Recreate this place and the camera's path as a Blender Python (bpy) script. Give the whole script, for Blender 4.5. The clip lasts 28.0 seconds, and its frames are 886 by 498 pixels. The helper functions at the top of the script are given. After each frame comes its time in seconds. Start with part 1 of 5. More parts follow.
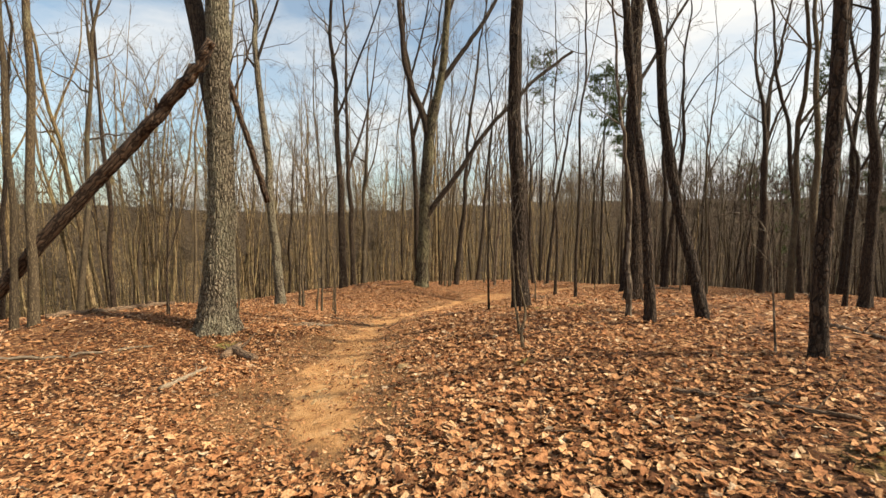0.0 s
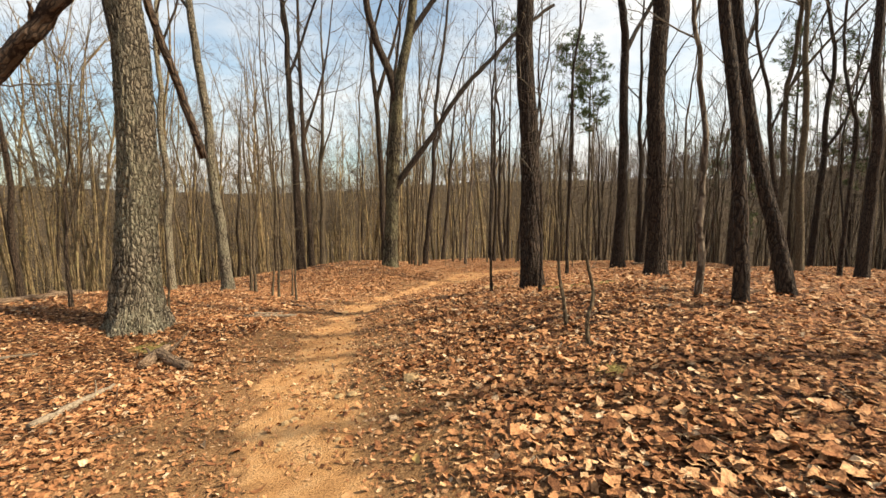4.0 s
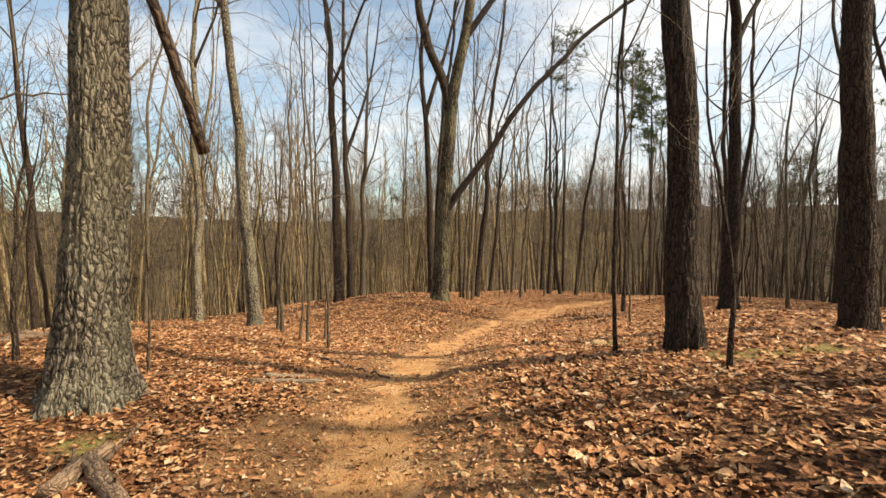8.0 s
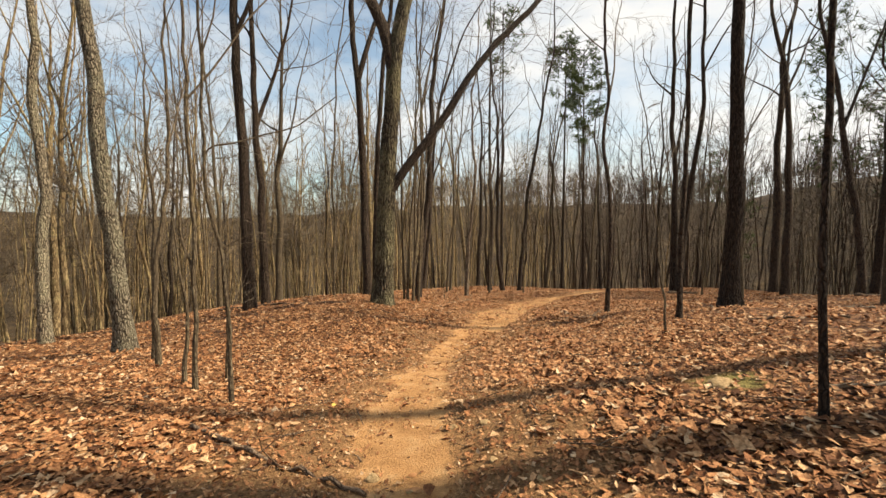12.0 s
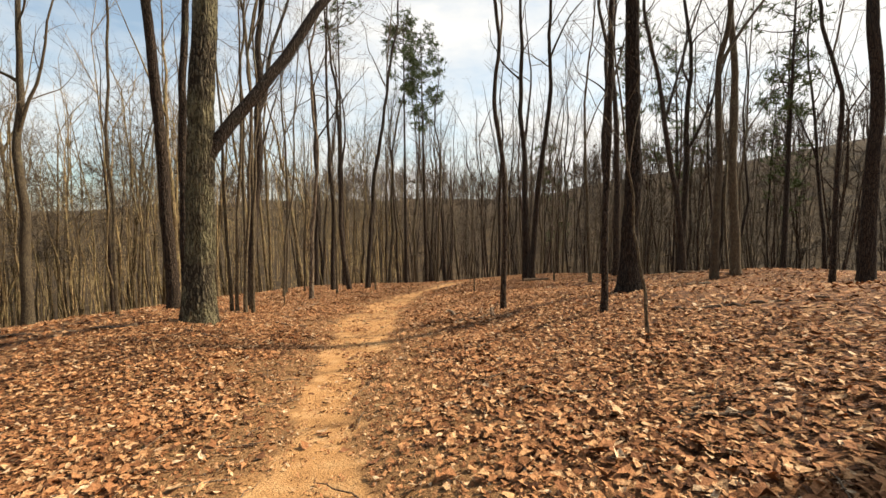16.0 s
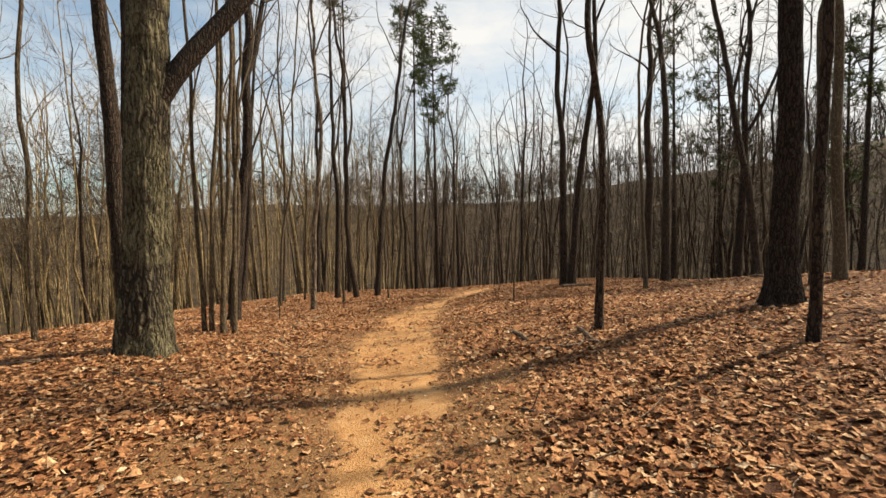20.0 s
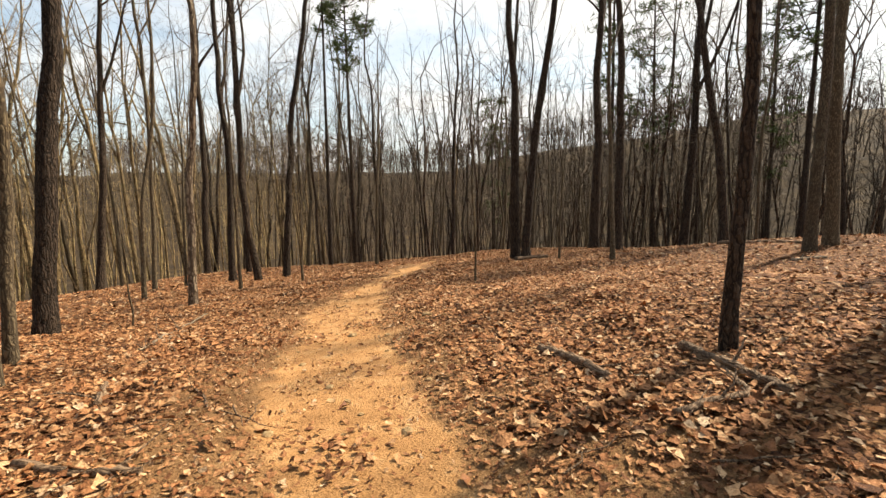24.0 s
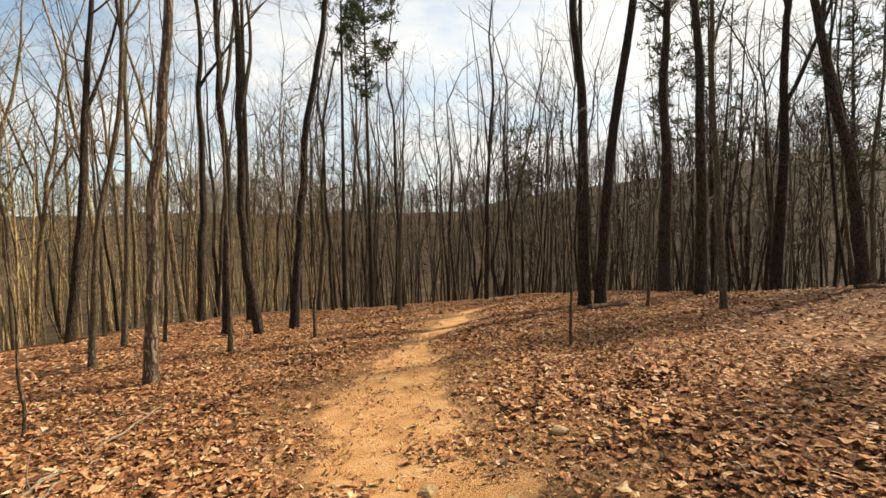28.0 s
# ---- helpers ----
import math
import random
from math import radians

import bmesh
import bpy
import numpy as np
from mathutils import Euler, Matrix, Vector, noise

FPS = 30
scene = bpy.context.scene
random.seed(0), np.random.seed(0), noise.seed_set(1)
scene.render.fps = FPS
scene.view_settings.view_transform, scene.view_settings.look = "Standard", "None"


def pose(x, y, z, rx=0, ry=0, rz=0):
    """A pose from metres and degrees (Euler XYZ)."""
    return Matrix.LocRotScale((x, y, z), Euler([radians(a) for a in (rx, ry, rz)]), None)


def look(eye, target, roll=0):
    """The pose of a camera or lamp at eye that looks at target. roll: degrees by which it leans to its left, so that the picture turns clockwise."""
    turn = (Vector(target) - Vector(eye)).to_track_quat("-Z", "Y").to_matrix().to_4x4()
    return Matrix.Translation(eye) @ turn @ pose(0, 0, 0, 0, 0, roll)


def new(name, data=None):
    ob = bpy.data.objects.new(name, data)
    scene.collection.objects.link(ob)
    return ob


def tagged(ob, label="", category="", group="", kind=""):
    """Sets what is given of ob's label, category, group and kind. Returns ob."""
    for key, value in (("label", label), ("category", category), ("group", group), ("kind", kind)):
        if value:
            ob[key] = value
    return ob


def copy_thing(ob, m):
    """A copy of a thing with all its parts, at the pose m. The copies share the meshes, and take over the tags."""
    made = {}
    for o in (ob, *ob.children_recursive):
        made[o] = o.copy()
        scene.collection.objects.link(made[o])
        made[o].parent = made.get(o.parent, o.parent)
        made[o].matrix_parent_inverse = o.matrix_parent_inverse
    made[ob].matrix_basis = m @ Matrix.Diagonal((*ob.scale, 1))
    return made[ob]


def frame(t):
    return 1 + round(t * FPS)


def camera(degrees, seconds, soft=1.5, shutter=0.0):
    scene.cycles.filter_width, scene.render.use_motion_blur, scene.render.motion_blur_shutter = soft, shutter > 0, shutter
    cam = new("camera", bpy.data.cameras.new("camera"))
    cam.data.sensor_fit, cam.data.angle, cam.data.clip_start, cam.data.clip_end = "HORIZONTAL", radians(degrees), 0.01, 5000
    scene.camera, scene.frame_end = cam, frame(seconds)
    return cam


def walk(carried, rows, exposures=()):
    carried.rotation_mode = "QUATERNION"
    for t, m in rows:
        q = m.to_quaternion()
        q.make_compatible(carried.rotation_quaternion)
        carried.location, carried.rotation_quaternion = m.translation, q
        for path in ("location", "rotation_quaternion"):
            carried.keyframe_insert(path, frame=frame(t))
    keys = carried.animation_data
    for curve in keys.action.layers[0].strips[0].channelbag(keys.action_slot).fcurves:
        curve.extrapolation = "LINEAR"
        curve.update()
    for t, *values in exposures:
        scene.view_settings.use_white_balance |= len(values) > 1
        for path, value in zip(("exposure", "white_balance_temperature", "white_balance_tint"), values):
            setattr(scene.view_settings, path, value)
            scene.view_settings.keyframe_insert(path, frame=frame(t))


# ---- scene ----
cam = camera(88.0, 28.0)
METRES, EYE, TILT, LEAN, TURN = 23.5, 1.6, -4.0, 0.0, 0.0
ROWS = [
    (0.0, 0.0, 0.0, 0.0, -0.0, 0.0, 0.0),
    (0.5, -0.0093, 0.0114, -0.0001, -0.47, -0.17, 0.01),
    (1.0, -0.0144, 0.0256, -0.0033, -1.43, -0.97, 0.08),
    (1.5, -0.0211, 0.0383, -0.0043, -2.49, -1.66, 0.19),
    (2.0, -0.021, 0.0493, -0.0055, -3.58, -1.63, 0.33),
    (2.5, -0.0265, 0.0588, -0.0058, -4.24, -0.73, 0.5),
    (3.0, -0.0268, 0.0701, -0.0087, -5.28, -0.49, 0.58),
    (3.5, -0.0272, 0.0818, -0.0098, -5.35, -1.61, 0.69),
    (5.5, -0.0354, 0.1319, -0.012, -6.24, -3.04, 0.69),
    (6.0, -0.0325, 0.148, -0.0113, -4.43, -0.54, 0.49),
    (6.5, -0.0355, 0.164, -0.0116, -7.62, -1.11, 0.72),
    (7.0, -0.0375, 0.1813, -0.0119, -3.75, 0.28, 0.31),
    (7.5, -0.0444, 0.1983, -0.0106, -1.69, 1.32, 0.17),
    (8.0, -0.0502, 0.2163, -0.011, -0.72, 1.18, 0.07),
    (8.5, -0.0538, 0.2362, -0.0115, -1.0, 0.82, 0.12),
    (9.0, -0.0611, 0.253, -0.0109, -1.86, 0.96, 0.18),
    (9.5, -0.0648, 0.2716, -0.0113, -3.36, 1.2, 0.26),
    (10.0, -0.0705, 0.2886, -0.0118, -5.29, 1.4, 0.44),
    (10.5, -0.0735, 0.3086, -0.0135, -6.09, 0.71, 0.5),
    (11.0, -0.078, 0.3261, -0.0144, -6.64, 1.05, 0.59),
    (11.5, -0.0782, 0.3426, -0.0148, -8.45, 0.98, 0.72),
    (13.5, -0.0915, 0.4133, -0.0165, -17.75, -0.38, 1.69),
    (14.0, -0.0928, 0.4297, -0.0165, -19.94, 1.05, 1.92),
    (14.5, -0.0943, 0.4477, -0.0164, -23.66, 1.4, 2.25),
    (15.0, -0.0876, 0.4662, -0.0184, -27.32, 0.37, 2.57),
    (15.5, -0.0851, 0.4858, -0.018, -30.34, -0.75, 2.86),
    (16.0, -0.0774, 0.5027, -0.0202, -32.13, -0.64, 2.95),
    (16.5, -0.0713, 0.5228, -0.0219, -31.07, -0.28, 2.96),
    (17.0, -0.0637, 0.54, -0.024, -29.24, 0.02, 2.74),
    (17.5, -0.0593, 0.56, -0.0249, -27.24, 0.72, 2.62),
    (18.0, -0.0543, 0.5789, -0.0259, -26.39, 1.56, 2.55),
    (18.5, -0.0518, 0.5953, -0.026, -27.56, 2.18, 2.76),
    (19.0, -0.0494, 0.6123, -0.0273, -28.43, 1.08, 2.77),
    (19.5, -0.0433, 0.6294, -0.0278, -29.81, 0.51, 2.91),
    (20.0, -0.0392, 0.6483, -0.0278, -32.17, 0.03, 3.1),
    (20.5, -0.0291, 0.6673, -0.0286, -33.75, -0.68, 3.13),
    (21.0, -0.0235, 0.6863, -0.0282, -35.67, -1.09, 3.23),
    (21.5, -0.0139, 0.7059, -0.0283, -37.19, -1.14, 3.24),
    (23.5, 0.0135, 0.7826, -0.0319, -42.75, -3.44, 3.6),
    (24.0, 0.0211, 0.8032, -0.0315, -43.64, -4.27, 3.61),
    (24.5, 0.0301, 0.823, -0.0312, -44.26, -4.01, 3.67),
    (25.0, 0.0401, 0.8399, -0.0303, -43.75, -3.33, 3.72),
    (25.5, 0.0473, 0.8561, -0.0306, -44.3, -3.04, 3.71),
    (26.0, 0.0568, 0.8738, -0.032, -44.1, -2.58, 3.68),
    (26.5, 0.0629, 0.8928, -0.032, -43.66, -1.82, 3.63),
    (27.0, 0.0698, 0.913, -0.0325, -41.96, -0.81, 3.51),
    (27.5, 0.0783, 0.931, -0.033, -44.26, -0.34, 3.73),
    (28.0, 0.0873, 0.9467, -0.0341, -42.59, 0.85, 3.63),
]
walk(cam, [(t, pose(0, 0, EYE, TILT, LEAN, TURN) @ pose(METRES * x, METRES * y, METRES * z, 90 + pitch, roll, yaw)) for t, x, y, z, yaw, pitch, roll in ROWS],
     exposures=[(0.0, 0.68), (3.0, 0.8), (8.0, 0.82), (11.0, 0.7), (15.0, 0.65), (16.5, 0.75), (18.0, 0.7), (19.0, 0.55), (20.0, 0.58), (21.0, 0.68), (24.0, 0.88), (26.0, 0.78), (28.0, 0.72)])

# ---- sky and sun ----
SUN_AZIMUTH, SUN_HEIGHT = 103.0, 43.0   # degrees clockwise from +y, degrees above the horizon
CLOUD_LIGHT, CLOUD_GLOW = 0.88, 0.0
world = bpy.data.worlds.new("sky")
scene.world = world
world.use_nodes = True
wn, wl = world.node_tree.nodes, world.node_tree.links
wn.clear()
sky = wn.new("ShaderNodeTexSky")
sky.sky_type, sky.sun_disc = "NISHITA", False
sky.sun_elevation, sky.sun_rotation = radians(SUN_HEIGHT), radians(SUN_AZIMUTH)
sky.air_density, sky.dust_density, sky.ozone_density = 1.0, 1.0, 0.7
coords = wn.new("ShaderNodeTexCoord")


def sky_math(kind, a, b, clamp=False):
    m = wn.new("ShaderNodeMath")
    m.operation, m.use_clamp = kind, clamp
    for socket, value in zip(m.inputs, (a, b)):
        if isinstance(value, (int, float)):
            socket.default_value = value
        else:
            wl.new(value, socket)
    return m.outputs["Value"]


stretch = wn.new("ShaderNodeMapping")
stretch.inputs["Scale"].default_value = (1.6, 1.6, 4.5)
wl.new(coords.outputs["Generated"], stretch.inputs["Vector"])
puffs = wn.new("ShaderNodeTexNoise")
puffs.inputs["Scale"].default_value, puffs.inputs["Detail"].default_value, puffs.inputs["Roughness"].default_value = 1.7, 6.0, 0.58
wl.new(stretch.outputs["Vector"], puffs.inputs["Vector"])
parts = wn.new("ShaderNodeSeparateXYZ")
wl.new(coords.outputs["Generated"], parts.inputs["Vector"])
toward = wn.new("ShaderNodeVectorMath")
toward.operation = "DOT_PRODUCT"
toward.inputs[1].default_value = (math.sin(radians(SUN_AZIMUTH)), math.cos(radians(SUN_AZIMUTH)), 0.35)
wl.new(coords.outputs["Generated"], toward.inputs[0])
# thin cloud, thickest low down and towards the sun, open blue overhead and away from it
veil = sky_math("MULTIPLY_ADD", puffs.outputs["Fac"], 2.9)
veil.node.inputs[2].default_value = -0.72
veil = sky_math("ADD", veil, sky_math("MULTIPLY", toward.outputs["Value"], 0.6))
veil = sky_math("ADD", veil, sky_math("MULTIPLY", parts.outputs["Z"], -0.9), True)
veil = sky_math("MULTIPLY_ADD", veil, 0.8)
veil.node.inputs[2].default_value = 0.17
glow = sky_math("MULTIPLY_ADD", toward.outputs["Value"], CLOUD_GLOW)
glow.node.inputs[2].default_value = CLOUD_LIGHT
cloud = wn.new("ShaderNodeMix")
cloud.data_type = "RGBA"
cloud.inputs[6].default_value, cloud.inputs[7].default_value = (0, 0, 0, 1), (7.6, 7.38, 6.95, 1)
cloud.clamp_factor = False
wl.new(glow, cloud.inputs["Factor"])
cloud_mix = wn.new("ShaderNodeMix")
cloud_mix.data_type = "RGBA"
wl.new(veil, cloud_mix.inputs["Factor"])
tint = wn.new("ShaderNodeMix")
tint.data_type, tint.blend_type = "RGBA", "MULTIPLY"
tint.inputs["Factor"].default_value, tint.inputs[7].default_value = 1.0, (0.9, 1.06, 1.02, 1)
wl.new(sky.outputs["Color"], tint.inputs[6])
wl.new(tint.outputs[2], cloud_mix.inputs[6])
wl.new(cloud.outputs[2], cloud_mix.inputs[7])
sky_light = wn.new("ShaderNodeBackground")
sky_light.inputs["Strength"].default_value = 0.1
wl.new(cloud_mix.outputs[2], sky_light.inputs["Color"])
world_out = wn.new("ShaderNodeOutputWorld")
wl.new(sky_light.outputs["Background"], world_out.inputs["Surface"])

sun = new("sun", bpy.data.lights.new("sun", "SUN"))
sun.data.energy, sun.data.angle, sun.data.color = 5.0, radians(2.0), (1.0, 0.87, 0.68)
az, el = radians(SUN_AZIMUTH), radians(SUN_HEIGHT)
to_sun = Vector((math.sin(az) * math.cos(el), math.cos(az) * math.cos(el), math.sin(el)))
sun.matrix_world = look(to_sun * 60, (0, 0, 0))


# ---- materials ----
def material(name, roughness=0.85):
    m = bpy.data.materials.new(name)
    m.use_nodes = True
    shader = m.node_tree.nodes["Principled BSDF"]
    shader.inputs["Roughness"].default_value = roughness
    shader.inputs["Specular IOR Level"].default_value = 0.25
    return m, m.node_tree.nodes, m.node_tree.links, shader


def add(nodes, kind, **settings):
    n = nodes.new(kind)
    for key, value in settings.items():
        if key in n.inputs:
            n.inputs[key].default_value = value
    return n


def ramp(nodes, links, source, *stops):
    r = nodes.new("ShaderNodeValToRGB")
    els = r.color_ramp.elements
    while len(els) < len(stops):
        els.new(0.5)
    for e, (at, colour) in zip(els, stops):
        e.position, e.color = at, (*colour, 1)
    links.new(source, r.inputs["Fac"])
    return r


def blend(nodes, links, kind, factor, a, b):
    m = nodes.new("ShaderNodeMix")
    m.data_type, m.blend_type = "RGBA", kind
    for socket, value in ((m.inputs["Factor"], factor), (m.inputs[6], a), (m.inputs[7], b)):
        if isinstance(value, (int, float)):
            socket.default_value = value
        elif isinstance(value, tuple):
            socket.default_value = (*value, 1)
        else:
            links.new(value, socket)
    return m.outputs[2]


def bump(nodes, links, shader, height, distance, strength=1.0, before=None):
    b = nodes.new("ShaderNodeBump")
    b.inputs["Distance"].default_value, b.inputs["Strength"].default_value = distance, strength
    links.new(height, b.inputs["Height"])
    if before:
        links.new(before.outputs["Normal"], b.inputs["Normal"])
    links.new(b.outputs["Normal"], shader.inputs["Normal"])
    return b


def bark(name, dark, mid, light, lichen=None, plate=26.0, depth=0.03, moss_amount=0.55, tall=0.16, cracked=0.55, gap=0.22):
    m, n, l, s = material(name, 0.9)
    where = n.new("ShaderNodeTexCoord").outputs["Object"]
    long = add(n, "ShaderNodeMapping", Scale=(1, 1, tall))
    l.new(where, long.inputs["Vector"])
    warp = add(n, "ShaderNodeTexNoise", Scale=6.0, Detail=3.0)
    l.new(where, warp.inputs["Vector"])
    bent = n.new("ShaderNodeMix")
    bent.data_type, bent.blend_type = "RGBA", "LINEAR_LIGHT"
    bent.inputs["Factor"].default_value = 0.05
    l.new(long.outputs["Vector"], bent.inputs[6])
    l.new(warp.outputs["Color"], bent.inputs[7])
    plates = add(n, "ShaderNodeTexVoronoi", Scale=plate)
    plates.feature = "DISTANCE_TO_EDGE"
    l.new(bent.outputs[2], plates.inputs["Vector"])
    grain = add(n, "ShaderNodeTexNoise", Scale=plate * 2.2, Detail=7.0, Roughness=0.68)
    l.new(bent.outputs[2], grain.inputs["Vector"])
    broad = add(n, "ShaderNodeTexNoise", Scale=1.3, Detail=4.0)
    l.new(where, broad.inputs["Vector"])
    cracks = ramp(n, l, plates.outputs["Distance"], (0.0, dark), (gap * 0.45, dark), (gap, mid))
    tone = ramp(n, l, grain.outputs["Fac"], (0.3, dark), (0.5, mid), (0.72, light))
    colour = blend(n, l, "MIX", cracked, tone.outputs["Color"], cracks.outputs["Color"])
    colour = blend(n, l, "MIX", ramp(n, l, plates.outputs["Distance"], (gap * 0.3, (0.9, 0.9, 0.9)), (gap, (0, 0, 0))).outputs["Color"], colour, dark)
    if lichen:
        patch = ramp(n, l, broad.outputs["Fac"], (moss_amount, (0, 0, 0)), (moss_amount + 0.12, (1, 1, 1)))
        speck = ramp(n, l, grain.outputs["Fac"], (0.42, (0, 0, 0)), (0.6, (0.8, 0.8, 0.8)))
        colour = blend(n, l, "MIX", blend(n, l, "MULTIPLY", 1.0, patch.outputs["Color"], speck.outputs["Color"]), colour, lichen)
    each = n.new("ShaderNodeObjectInfo")
    vary = ramp(n, l, each.outputs["Random"], (0.0, (0.6, 0.6, 0.6)), (1.0, (0.94, 0.92, 0.88)))
    colour = blend(n, l, "MULTIPLY", 1.0, colour, vary.outputs["Color"])
    l.new(colour, s.inputs["Base Color"])
    height = n.new("ShaderNodeMath")
    height.operation = "MULTIPLY_ADD"
    height.inputs[1].default_value = 2.2
    l.new(plates.outputs["Distance"], height.inputs[0])
    l.new(grain.outputs["Fac"], height.inputs[2])
    bump(n, l, s, height.outputs["Value"], depth)
    return m


BARK_ROUGH = bark("rough_grey_bark", (0.06, 0.045, 0.03), (0.43, 0.355, 0.245), (0.70, 0.6, 0.44), (0.54, 0.5, 0.33), 17, 0.075, 0.44, 0.36, 0.3, 0.13)
BARK_OLIVE = bark("mossy_ridged_bark", (0.035, 0.027, 0.017), (0.2, 0.163, 0.105), (0.42, 0.355, 0.245), (0.36, 0.325, 0.18), 17, 0.06, 0.42, 0.2, 0.3, 0.22)
# dark bark, deepened further to stand for backlit trunks on the right
BARK_DARK = bark("dark_and_shaded_bark", (0.022, 0.015, 0.01), (0.095, 0.064, 0.042), (0.22, 0.156, 0.105), (0.17, 0.18, 0.1), 22, 0.045, 0.62, 0.15, 0.2, 0.13)
BARK_SMOOTH = bark("smooth_grey_bark", (0.085, 0.062, 0.038), (0.215, 0.164, 0.098), (0.35, 0.28, 0.18), (0.31, 0.30, 0.18), 30, 0.012, 0.58)
BARK_PALE = bark("pale_peeling_bark", (0.10, 0.07, 0.048), (0.32, 0.25, 0.175), (0.56, 0.48, 0.37), None, 16, 0.02)
# pale tone carries the sunlight on the left-hand wood
BARK_FAR = bark("distant_sunlit_bark", (0.16, 0.108, 0.052), (0.5, 0.36, 0.185), (0.74, 0.58, 0.335), (0.52, 0.43, 0.2), 12, 0.02, 0.5)
TWIG = bark("twig_bark", (0.11, 0.083, 0.056), (0.26, 0.205, 0.142), (0.44, 0.365, 0.265), None, 40, 0.004)
DEADWOOD = bark("weathered_deadwood", (0.10, 0.062, 0.038), (0.31, 0.205, 0.125), (0.54, 0.40, 0.27), None, 24, 0.018, 0.55, 0.1, 0.25, 0.1)
PALE_WOOD = bark("bleached_bare_wood", (0.13, 0.095, 0.063), (0.32, 0.25, 0.17), (0.52, 0.43, 0.315), None, 30, 0.008, 0.55, 0.08, 0.2, 0.06)

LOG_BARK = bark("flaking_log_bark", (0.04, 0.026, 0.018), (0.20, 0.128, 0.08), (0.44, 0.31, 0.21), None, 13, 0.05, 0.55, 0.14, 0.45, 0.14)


def leaf_material(name, *stops):
    m, n, l, s = material(name, 0.7)
    s.inputs["Specular IOR Level"].default_value = 0.12
    geo = n.new("ShaderNodeNewGeometry")
    pick = ramp(n, l, geo.outputs["Random Per Island"], *stops)
    where = n.new("ShaderNodeTexCoord").outputs["Object"]
    spots = add(n, "ShaderNodeTexNoise", Scale=38.0, Detail=4.0, Roughness=0.6)
    l.new(where, spots.inputs["Vector"])
    shade = ramp(n, l, spots.outputs["Fac"], (0.3, (0.4, 0.36, 0.32)), (0.62, (1.08, 1.06, 1.02)))
    colour = blend(n, l, "MULTIPLY", 1.0, pick.outputs["Color"], shade.outputs["Color"])
    l.new(colour, s.inputs["Base Color"])
    creases = add(n, "ShaderNodeTexNoise", Scale=75.0, Detail=3.0, Roughness=0.5)
    l.new(where, creases.inputs["Vector"])
    bump(n, l, s, creases.outputs["Fac"], 0.012, 0.9)
    return m


LITTER = leaf_material("dry_fallen_leaf", (0.0, (0.09, 0.04, 0.02)), (0.2, (0.27, 0.115, 0.049)), (0.5, (0.44, 0.207, 0.09)),
                       (0.8, (0.57, 0.31, 0.146)), (0.94, (0.67, 0.43, 0.235)), (1.0, (0.73, 0.54, 0.35)))
LOOSE_LEAF, ln, ll, ls = material("single_dry_leaf", 0.6)
leaf_each = ln.new("ShaderNodeObjectInfo")
leaf_tone = ramp(ln, ll, leaf_each.outputs["Random"], (0.0, (0.16, 0.06, 0.025)), (0.4, (0.34, 0.145, 0.052)), (0.75, (0.45, 0.235, 0.095)), (0.96, (0.5, 0.32, 0.16)), (1.0, (0.54, 0.38, 0.08)))
leaf_veins = add(ln, "ShaderNodeTexNoise", Scale=30.0, Detail=5.0)
ll.new(ln.new("ShaderNodeTexCoord").outputs["Object"], leaf_veins.inputs["Vector"])
leaf_spots = ramp(ln, ll, leaf_veins.outputs["Fac"], (0.3, (0.6, 0.55, 0.5)), (0.62, (1.1, 1.1, 1.1)))
ll.new(blend(ln, ll, "MULTIPLY", 0.8, leaf_tone.outputs["Color"], leaf_spots.outputs["Color"]), ls.inputs["Base Color"])
NEEDLES = leaf_material("pine_needles", (0.0, (0.06, 0.09, 0.03)), (0.5, (0.10, 0.135, 0.045)), (1.0, (0.16, 0.19, 0.07)))


